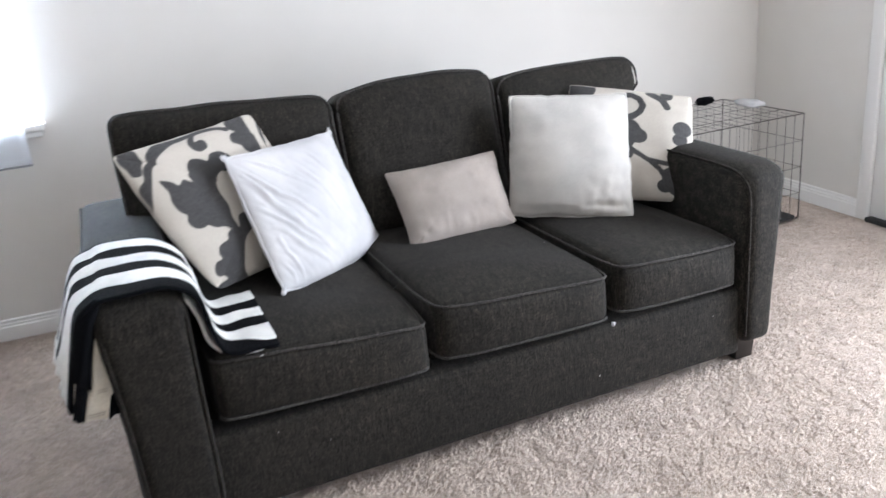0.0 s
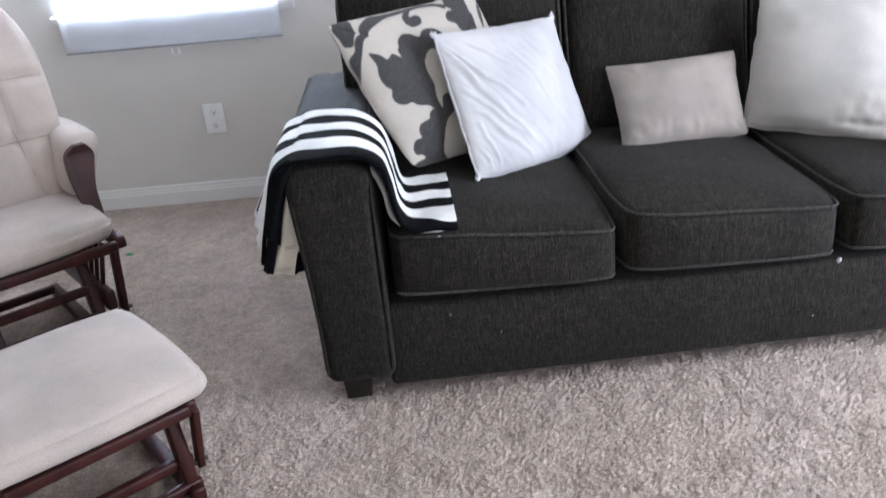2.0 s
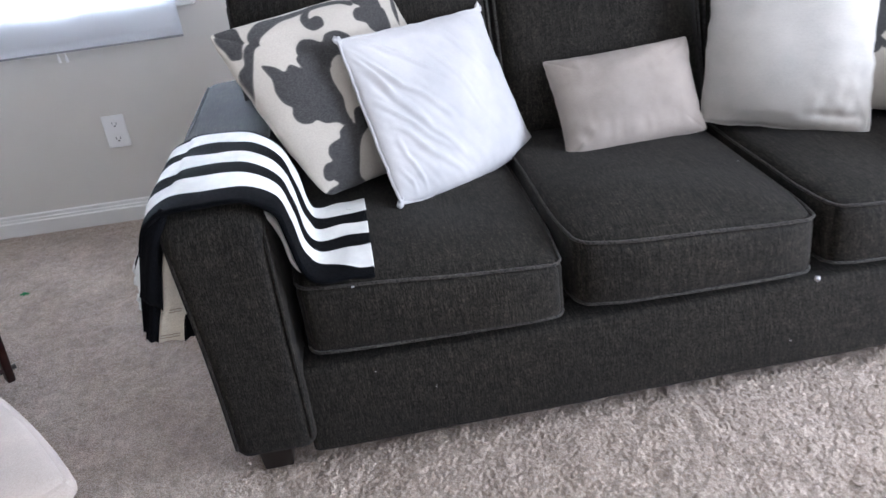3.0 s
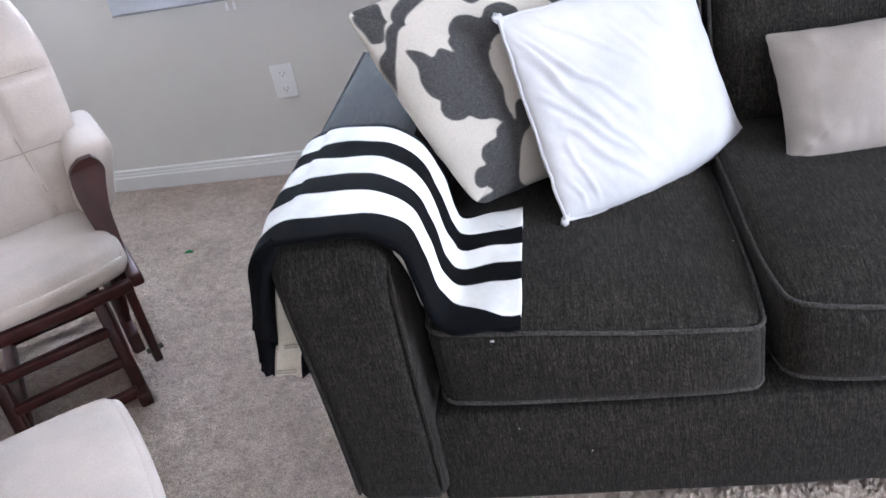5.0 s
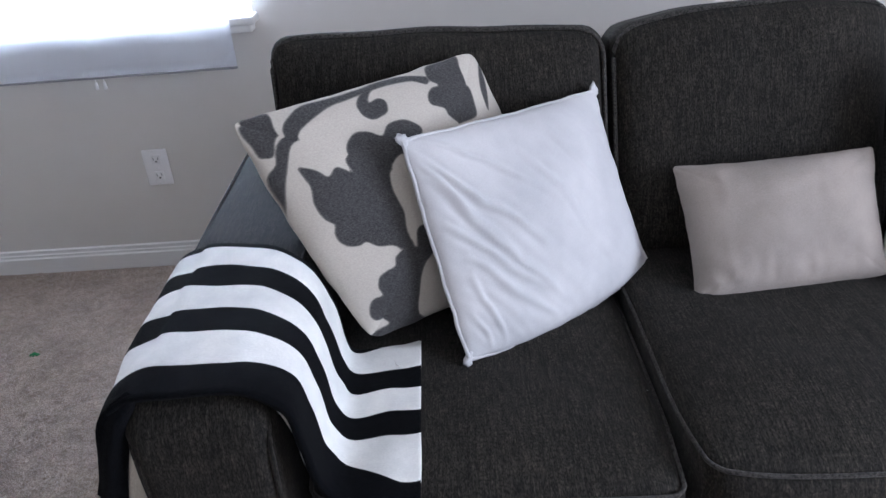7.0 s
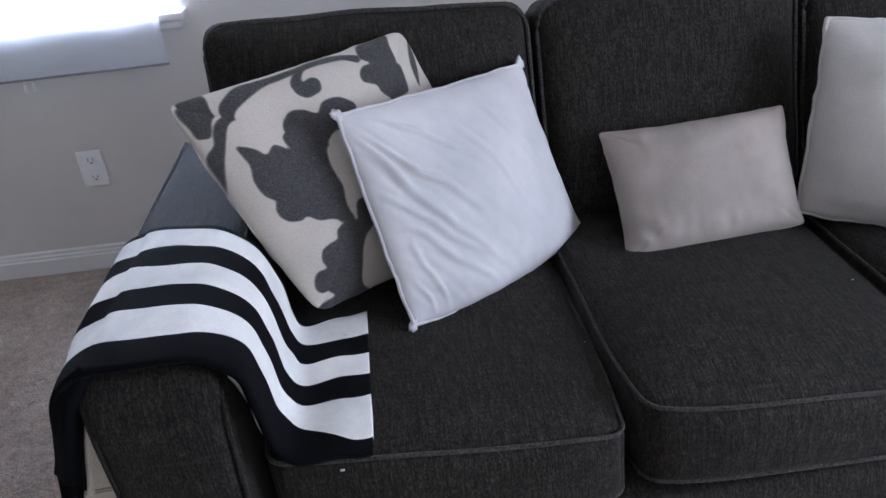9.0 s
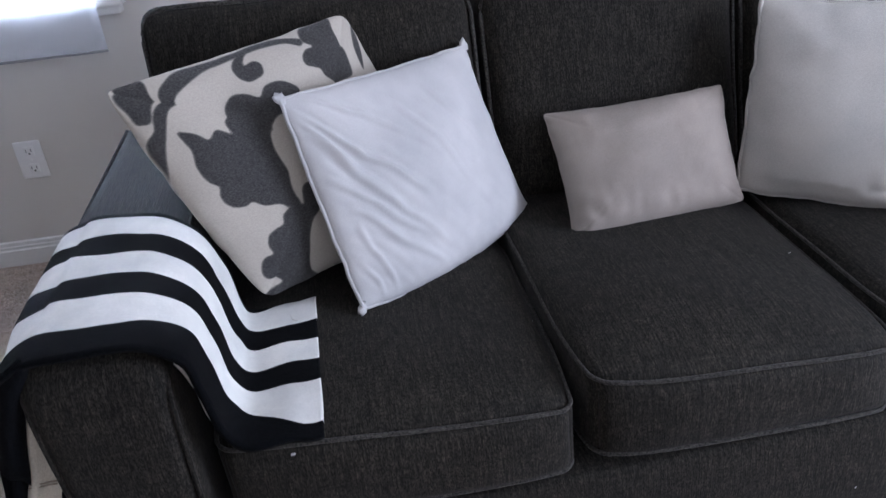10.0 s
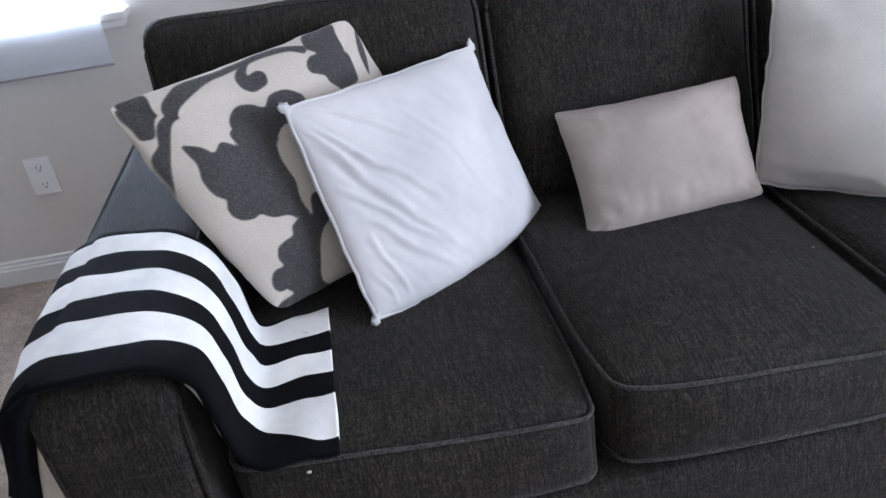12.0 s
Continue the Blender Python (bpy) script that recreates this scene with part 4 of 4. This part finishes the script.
    inner = [(-0.10, 0.60), (-0.090, 0.65), (-0.066, 0.708), (-0.01, 0.749), (0.06, 0.756), (0.13, 0.751), (0.180, 0.712), (0.207, 0.65), (0.222, 0.580), (0.27, 0.540), (0.32, 0.537), (0.372, 0.534)]
    sheet("under_layer", inner, [(a + 0.045, c - 0.02) for a, c in ys[1:]], 1.0, [KNIT_WHITE, KNIT_DARK], 0.008, "white underside of the folded knit", 0.002, 0.0, 0.01)

    def hanging(name, outer, inner, y, deep, mat, label, seed):
        """A soft fold of cloth between two edges (x, z) that run down it, a little full towards the room."""
        one, two = (smooth_path([Vector((x, 0, z)) for x, z in edge], 6) for edge in (outer, inner))
        bm = bmesh.new()
        rings = []
        n = len(one)
        for i, (p, q) in enumerate(zip(one, two)):
            ring = []
            slim = min(1.0, 0.35 + 2.5 * min(i, n - 1 - i) / n)
            for m in range(20):
                a = 2 * math.pi * m / 20
                u = 0.5 - 0.5 * math.copysign(abs(math.cos(a)) ** 0.7, math.cos(a))
                c = p.lerp(q, u)
                full = deep * slim * math.copysign(abs(math.sin(a)) ** 0.8, math.sin(a))
                crease = 0.005 * math.sin(9 * u + 2.2 * i / n + seed) * (1 if full > 0 else 0)
                ring.append(bm.verts.new((c.x + 0.003 * fbm(c, 14, seed), y - full - crease, c.z + 0.0015 * fbm((u * 2, 0, seed), 3, seed) * i / n)))
            rings.append(ring)
        for a, b2 in zip(rings, rings[1:]):
            for m in range(20):
                bm.faces.new((a[m], a[(m + 1) % 20], b2[(m + 1) % 20], b2[m]))
        bm.faces.new(rings[0][::-1]), bm.faces.new(rings[-1])
        bmesh.ops.recalc_face_normals(bm, faces=bm.faces)
        return part(name, bm, mat, b, label)

    hanging("outer_fold", [(-0.030, 0.764), (-0.068, 0.735), (-0.092, 0.675), (-0.108, 0.62), (-0.124, 0.572)], [(-0.016, 0.752), (-0.036, 0.705), (-0.056, 0.645), (-0.070, 0.59), (-0.084, 0.533)], -0.010, 0.018, KNIT_DARK, "black folded edge hanging outside the arm", 2)
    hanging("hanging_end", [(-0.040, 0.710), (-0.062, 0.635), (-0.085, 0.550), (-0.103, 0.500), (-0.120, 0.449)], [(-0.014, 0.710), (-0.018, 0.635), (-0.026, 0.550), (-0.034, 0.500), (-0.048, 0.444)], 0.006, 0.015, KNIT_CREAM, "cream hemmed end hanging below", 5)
    hanging("dark_tip", [(-0.106, 0.580), (-0.126, 0.515), (-0.143, 0.462)], [(-0.084, 0.565), (-0.098, 0.502), (-0.118, 0.449)], 0.000, 0.011, KNIT_DARK, "black stripe at the hanging end", 8)
    hanging("dark_tip", [(-0.048, 0.514), (-0.054, 0.479), (-0.060, 0.447)], [(-0.024, 0.511), (-0.025, 0.479), (-0.030, 0.457)], -0.004, 0.010, KNIT_DARK, "black stripe at the hanging end", 11)
    for z, x in ((0.463, -0.109), (0.469, -0.107), (0.523, -0.090), (0.529, -0.088)):
        part("hem_stitch", tube([(x + 0.0043 * k, -0.0095 + 0.0006 * math.sin(k), z + 0.0003 * math.sin(2 * k)) for k in range(11)], 0.0012, 5), SEAM, b, "brown hem stitching")
    part("thread", tube([(0.330, 0.292, 0.569), (0.332, 0.276, 0.571), (0.344, 0.268, 0.570)], 0.0011, 5), KNIT_WHITE, b, "loose white thread")
    part("care_tag", box(0.322, 0.329, -0.058, -0.054, 0.5335, 0.535), WHITE_COTTON, b, "tiny white sewn tag")
    for place, v in ends:
        if v > 0.2 and int(v * 1000) % 2 == 0:
            long = 0.022 + 0.016 * abs(fbm(place, 30, 4))
            part("tassel", tube([place, place + Vector((-0.004, 0.003 * math.sin(40 * v), -long * 0.5)), place + Vector((0.002 * math.sin(90 * v), 0.004 * math.sin(70 * v), -long))], [0.004, 0.0055, 0.003], 6), KNIT_WHITE, top, "short white tassel")


blanket()


# ---------------------------------------------------------------- glider chair and ottoman
def bar(a, b, wide, high):
    """A squared wooden bar between two points."""
    a, b = Vector(a), Vector(b)
    way = (b - a).normalized()
    side = way.cross(Vector((0, 0, 1)))
    side = side.normalized() if side.length > 0.1 else Vector((1, 0, 0))
    over = side.cross(way)
    bm = bmesh.new()
    ends = []
    for p in (a, b):
        ends.append([bm.verts.new(p + side * sx * wide / 2 + over * sz * high / 2) for sx, sz in ((-1, -1), (1, -1), (1, 1), (-1, 1))])
    for k in range(4):
        bm.faces.new((ends[0][k], ends[0][(k + 1) % 4], ends[1][(k + 1) % 4], ends[1][k]))
    bm.faces.new(ends[0][::-1]), bm.faces.new(ends[1])
    bmesh.ops.recalc_face_normals(bm, faces=bm.faces)
    bmesh.ops.bevel(bm, geom=bm.edges[:], offset=min(wide, high) * 0.22, segments=2, profile=0.5, affect="EDGES")
    return bm


def glider_chair():
    """Own axes: x across (to the sitter's left), y backwards, z up."""
    c = thing("glider_chair", (-1.09, 0.63, 0), 36.9, "ivory cushioned glider rocking chair with a dark cherry wooden frame", "rocking chair")

    def put(name, bm, mat, label="", under=c):
        return part(name, bm, mat, under, label, local=True)

    def seat_shape(p, u):
        q = p.copy()
        q.y -= 0.05 * (1 - u.x * u.x) * max(0, -u.y)
        q.z += 0.022 * max(0, u.z) * (1 - u.x**4) * (1 - u.y**4) - 0.02 * max(0, -u.y) ** 3 * max(0, u.z)
        return q

    put("seat_cushion", softbox(-0.275, 0.275, -0.27, 0.25, 0.372, 0.462, 0.04, seat_shape, 18), GLIDER)

    lean = Matrix.Translation((0, 0.05, 0.45)) @ Matrix.Rotation(radians(-25), 4, "X")
    tall = 0.82

    def half(t):
        """Half the back's width at height t from 0 to 1."""
        if t < 0.55:
            return 0.265 + 0.055 * math.sin(math.pi / 2 * t / 0.55)
        return 0.32 * max(0.0, 1 - ((t - 0.55) / 0.46) ** 2.6) ** 0.5

    bm = bmesh.new()
    n, mrows = 64, 90
    sheets = []
    for side in (-1, 1):
        grid = []
        for i in range(mrows + 1):
            t = i / mrows
            row = []
            for j in range(n + 1):
                s = math.sin(math.pi / 2 * (2 * j / n - 1))
                x = half(t) * s
                puff = max(0.0, (1 - abs(s) ** 3) * (1 - abs(2 * t - 1) ** 5)) ** 0.5
                dent = 0.0
                if side < 0:
                    for line in (0.27, 0.53):
                        dent += 0.026 * math.exp(-(((t - line) / 0.024) ** 2))
                    for line in (-0.12, 0.12):
                        dent += 0.026 * math.exp(-(((x - line * (1.4 - 0.6 * t)) / 0.017) ** 2))
                row.append(bm.verts.new(lean @ Vector((x, side * 0.062 * puff + min(dent, 0.030) * puff, t * tall))))
            grid.append(row)
        sheets.append(grid)
        for i in range(mrows):
            for j in range(n):
                bm.faces.new((grid[i][j], grid[i][j + 1], grid[i + 1][j + 1], grid[i + 1][j]))
    bmesh.ops.remove_doubles(bm, verts=bm.verts, dist=1e-4)
    bmesh.ops.recalc_face_normals(bm, faces=bm.faces)
    back = put("back_cushion", bm, GLIDER)
    for line in (0.27, 0.53):
        put("stitching", tube([lean @ Vector((half(line) * s, -0.0365 * max(0.0, (1 - abs(s) ** 3) * (1 - abs(2 * line - 1) ** 5)) ** 0.5, line * tall)) for s in [k / 10 - 0.95 for k in range(20)]], 0.0016, 5), SEAM, "", back)
    for line in (-0.12, 0.12):
        put("stitching", tube([lean @ Vector((line * (1.4 - 0.6 * t), -0.0365 * max(0.0, (1 - abs(line * (1.4 - 0.6 * t) / half(t)) ** 3) * (1 - abs(2 * t - 1) ** 5)) ** 0.5, t * tall)) for t in [0.02 + 0.036 * k for k in range(25)]], 0.0016, 5), SEAM, "", back)

    def foot(z):
        """How far down the arm board a height lies: the board sweeps forward and out to the seat rail."""
        return max(0.0, min(1.0, (0.62 - z) / 0.245)) ** 1.3

    for s in (-1, 1):
        # the arm: a flat curved front board, and a padded roll behind it
        front = [(0.290, 0.375), (0.308, 0.44), (0.324, 0.50), (0.352, 0.565), (0.370, 0.610), (0.350, 0.646)]
        backw = [(0.236, 0.375), (0.244, 0.43), (0.246, 0.49), (0.252, 0.555), (0.268, 0.618), (0.304, 0.646)]
        a, d = smooth_path([(x - 0.048, 0, z) for x, z in front], 4), smooth_path([(x - 0.035, 0, z) for x, z in backw], 4)
        bm = bmesh.new()
        rows = [[bm.verts.new((s * (p.x + 0.036 * foot(p.z)), y - 0.095 * foot(p.z), p.z + 0.008)) for p in edge] for y in (-0.085, -0.055) for edge in (d, a)]
        m = len(a)
        for k in range(m - 1):
            for i, j in ((0, 1), (1, 3), (3, 2), (2, 0)):
                bm.faces.new((rows[i][k], rows[j][k], rows[j][k + 1], rows[i][k + 1]))
        for k in (0, m - 1):
            bm.faces.new((rows[0][k], rows[1][k], rows[3][k], rows[2][k]))
        bmesh.ops.recalc_face_normals(bm, faces=bm.faces)
        part("arm_board", bm, CHERRY, c, local=True, flat=True)

        def arm_shape(p, u):
            q = p.copy()
            q.x += s * 0.05 * max(0, (p.z - 0.5) / 0.15) * (1 if u.x * s > 0 else 0.6)
            q.z += 0.01 * (1 - u.y * u.y)
            return q

        put("arm_pad", softbox(s * 0.272 - 0.058, s * 0.272 + 0.054, -0.052, 0.36, 0.46, 0.672, 0.050, arm_shape, 14), GLIDER)
        put("seat_rail", bar((s * 0.27, -0.30, 0.362), (s * 0.27, 0.30, 0.362), 0.035, 0.04), CHERRY)
        for k in range(4):
            y = -0.20 + 0.055 * k
            put("spindle", tube([(s * 0.235, y, 0.345), (s * 0.205, y + 0.01, 0.19)], 0.008, 8), CHERRY)
        put("back_post", bar((s * 0.25, 0.20, 0.36), (s * 0.25, 0.46, 0.95), 0.035, 0.03), CHERRY)
        put("side_rail", bar((s * 0.200, -0.27, 0.165), (s * 0.200, 0.24, 0.165), 0.034, 0.07), CHERRY)
        put("swing_arm", bar((s * 0.240, -0.30, 0.35), (s * 0.236, -0.245, 0.075), 0.024, 0.032), CHERRY)
        put("swing_arm", bar((s * 0.255, 0.20, 0.34), (s * 0.25, 0.16, 0.07), 0.024, 0.03), CHERRY)
        put("base_post", bar((s * 0.155, -0.16, 0.345), (s * 0.158, -0.27, 0.03), 0.036, 0.055), CHERRY)
        put("runner", bar((s * 0.158, -0.34, 0.022), (s * 0.158, 0.34, 0.022), 0.038, 0.044), CHERRY)
        put("bolt", tube([(s * 0.215, -0.252, 0.115), (s * 0.262, -0.252, 0.115)], 0.008, 8), BLACK_METAL)
    for y, z, h in ((-0.30, 0.358, 0.035), (-0.23, 0.215, 0.03), (-0.26, 0.125, 0.03), (-0.31, 0.045, 0.032), (0.28, 0.045, 0.032), (0.2, 0.2, 0.03), (0.28, 0.358, 0.035)):
        half_bar = 0.255 if z > 0.3 else 0.150
        put("cross_bar", bar((-half_bar, y, z), (half_bar, y, z), 0.026, h), CHERRY)


glider_chair()


def glider_ottoman():
    o = thing("glider_ottoman", (-0.625, -0.245, 0), 36.9, "ivory cushioned gliding ottoman with a dark cherry wooden base", "ottoman")

    def put(name, bm, mat, label=""):
        return part(name, bm, mat, o, label, local=True)

    def shape(p, u):
        q = p.copy()
        q.z += 0.03 * max(0, u.z) * (1 - u.x**4) * (1 - u.y**4)
        k = 1 + 0.03 * (1 - u.z * u.z)
        edge = 1 - 0.05 * (u.x * u.x * u.y * u.y)
        q.x, q.y = q.x * k * edge, q.y * k * edge
        return q

    put("cushion", softbox(-0.275, 0.275, -0.262, 0.262, 0.284, 0.356, 0.034, shape, 18), GLIDER)
    for s in (-1, 1):
        put("seat_rail", bar((s * 0.215, -0.235, 0.266), (s * 0.215, 0.235, 0.266), 0.035, 0.035), CHERRY)
        put("runner", bar((s * 0.185, -0.24, 0.02), (s * 0.185, 0.22, 0.02), 0.035, 0.04), CHERRY)
        for e in (-1, 1):
            put("post", bar((s * 0.185, e * 0.14, 0.25), (s * 0.185, e * 0.19, 0.03), 0.035, 0.04), CHERRY)
            put("swing_arm", bar((s * 0.225, e * 0.225, 0.256), (s * 0.225, e * 0.17, 0.055), 0.02, 0.028), CHERRY)
            put("bolt", tube([(s * 0.2, e * 0.175, 0.07), (s * 0.245, e * 0.175, 0.07)], 0.007, 8), BLACK_METAL)
    for y, z in ((-0.235, 0.266), (-0.17, 0.09), (0.17, 0.09), (0.235, 0.266), (-0.2, 0.03)):
        put("cross_bar", bar((-0.21, y, z), (0.21, y, z), 0.026, 0.03), CHERRY)


glider_ottoman()


# ---------------------------------------------------------------- wire crate
def wire_crate():
    x0, x1, y0, y1, h = 2.40, 3.27, 1.04, 1.62, 0.562
    c = thing("wire_crate", ((x0 + x1) / 2, (y0 + y1) / 2, 0), 0, "black wire folding pet crate on the carpet", "pet crate")

    def side(name, corner, along, up, na, nu):
        """A wire panel: a heavier rim, fine wires across, a few stout ones along."""
        corner, along, up = Vector(corner), Vector(along), Vector(up)
        rim = bmesh.new()
        for a, b in ((corner, corner + along), (corner + up, corner + along + up), (corner, corner + up), (corner + along, corner + along + up)):
            add(rim, tube([a, b], 0.0028, 6))
        p = part(name, rim, BLACK_METAL, c)
        for k in range(1, na):
            a = corner + along * k / na
            part("wire", tube([a, a + up], 0.0010, 5), BLACK_METAL, p)
        for k in range(1, nu):
            a = corner + up * k / nu
            part("wire", tube([a, a + along], 0.0015, 5), BLACK_METAL, p)

    side("front_panel", (x0, y0, 0.015), (x1 - x0, 0, 0), (0, 0, h - 0.015), 15, 4)
    side("rear_panel", (x0, y1, 0.015), (x1 - x0, 0, 0), (0, 0, h - 0.015), 15, 4)
    side("end_panel", (x0, y0, 0.015), (0, y1 - y0, 0), (0, 0, h - 0.015), 10, 4)
    side("end_panel", (x1, y0, 0.015), (0, y1 - y0, 0), (0, 0, h - 0.015), 10, 4)
    side("top_panel", (x0, y0, h), (x1 - x0, 0, 0), (0, y1 - y0, 0), 15, 4)
    part("tray", box(x0 + 0.01, x1 - 0.01, y0 + 0.01, y1 - 0.01, 0.006, 0.03, 0.004), RUBBER, c, "black plastic tray")

    def scrap(name, at, size, mat, label, category, seed):
        bm = bmesh.new()
        bmesh.ops.create_icosphere(bm, subdivisions=3, radius=1)
        for v in bm.verts:
            k = 1 + 0.45 * fbm(v.co, 2.2, seed)
            v.co = Vector((at[0] + v.co.x * size[0] * k, at[1] + v.co.y * size[1] * k, at[2] + size[2] * 0.9 + v.co.z * size[2] * k))
        return tagged(part(name, bm, mat), label, category)

    scrap("dark_cloth", (3.10, 1.57, h + 0.002), (0.055, 0.035, 0.022), KNIT_DARK, "crumpled dark cloth on top of the crate", "cloth", 2)
    scrap("white_cloth", (3.22, 1.36, h + 0.002), (0.06, 0.09, 0.018), WHITE_COTTON, "crumpled white cloth on top of the crate", "cloth", 5)


wire_crate()


fuzz = bmesh.new()
for k in range(7):
    a = k * 0.9
    add(fuzz, tube([(-0.958 + 0.016 * math.cos(a), 1.294 + 0.010 * math.sin(a), 0.004), (-0.958 + 0.006 * math.cos(a + 2), 1.294 + 0.006 * math.sin(a + 2), 0.010), (-0.958 + 0.018 * math.cos(a + 3), 1.294 + 0.009 * math.sin(a + 3), 0.004)], 0.0016, 5))
tagged(part("fuzz", fuzz, GREEN_FUZZ), "tiny scrap of green fuzz on the carpet", "lint")

# ---------------------------------------------------------------- low table
def low_table(at, turn):
    t = thing("coffee_table", (*at, 0), turn, "dark low coffee table with a smooth satin top", "coffee table")
    part("tabletop", box(-0.3, 0.3, -0.5, 0.5, 0.43, 0.47, 0.008, 3), SHEEN_WOOD, t, local=True)
    part("apron", box(-0.26, 0.26, -0.46, 0.46, 0.36, 0.43, 0.004), SHEEN_WOOD, t, local=True)
    for x in (-0.25, 0.25):
        for y in (-0.45, 0.45):
            part("leg", box(x - 0.03, x + 0.03, y - 0.03, y + 0.03, 0, 0.43, 0.005), SHEEN_WOOD, t, local=True)


low_table((1.44, -1.50), 97.8)
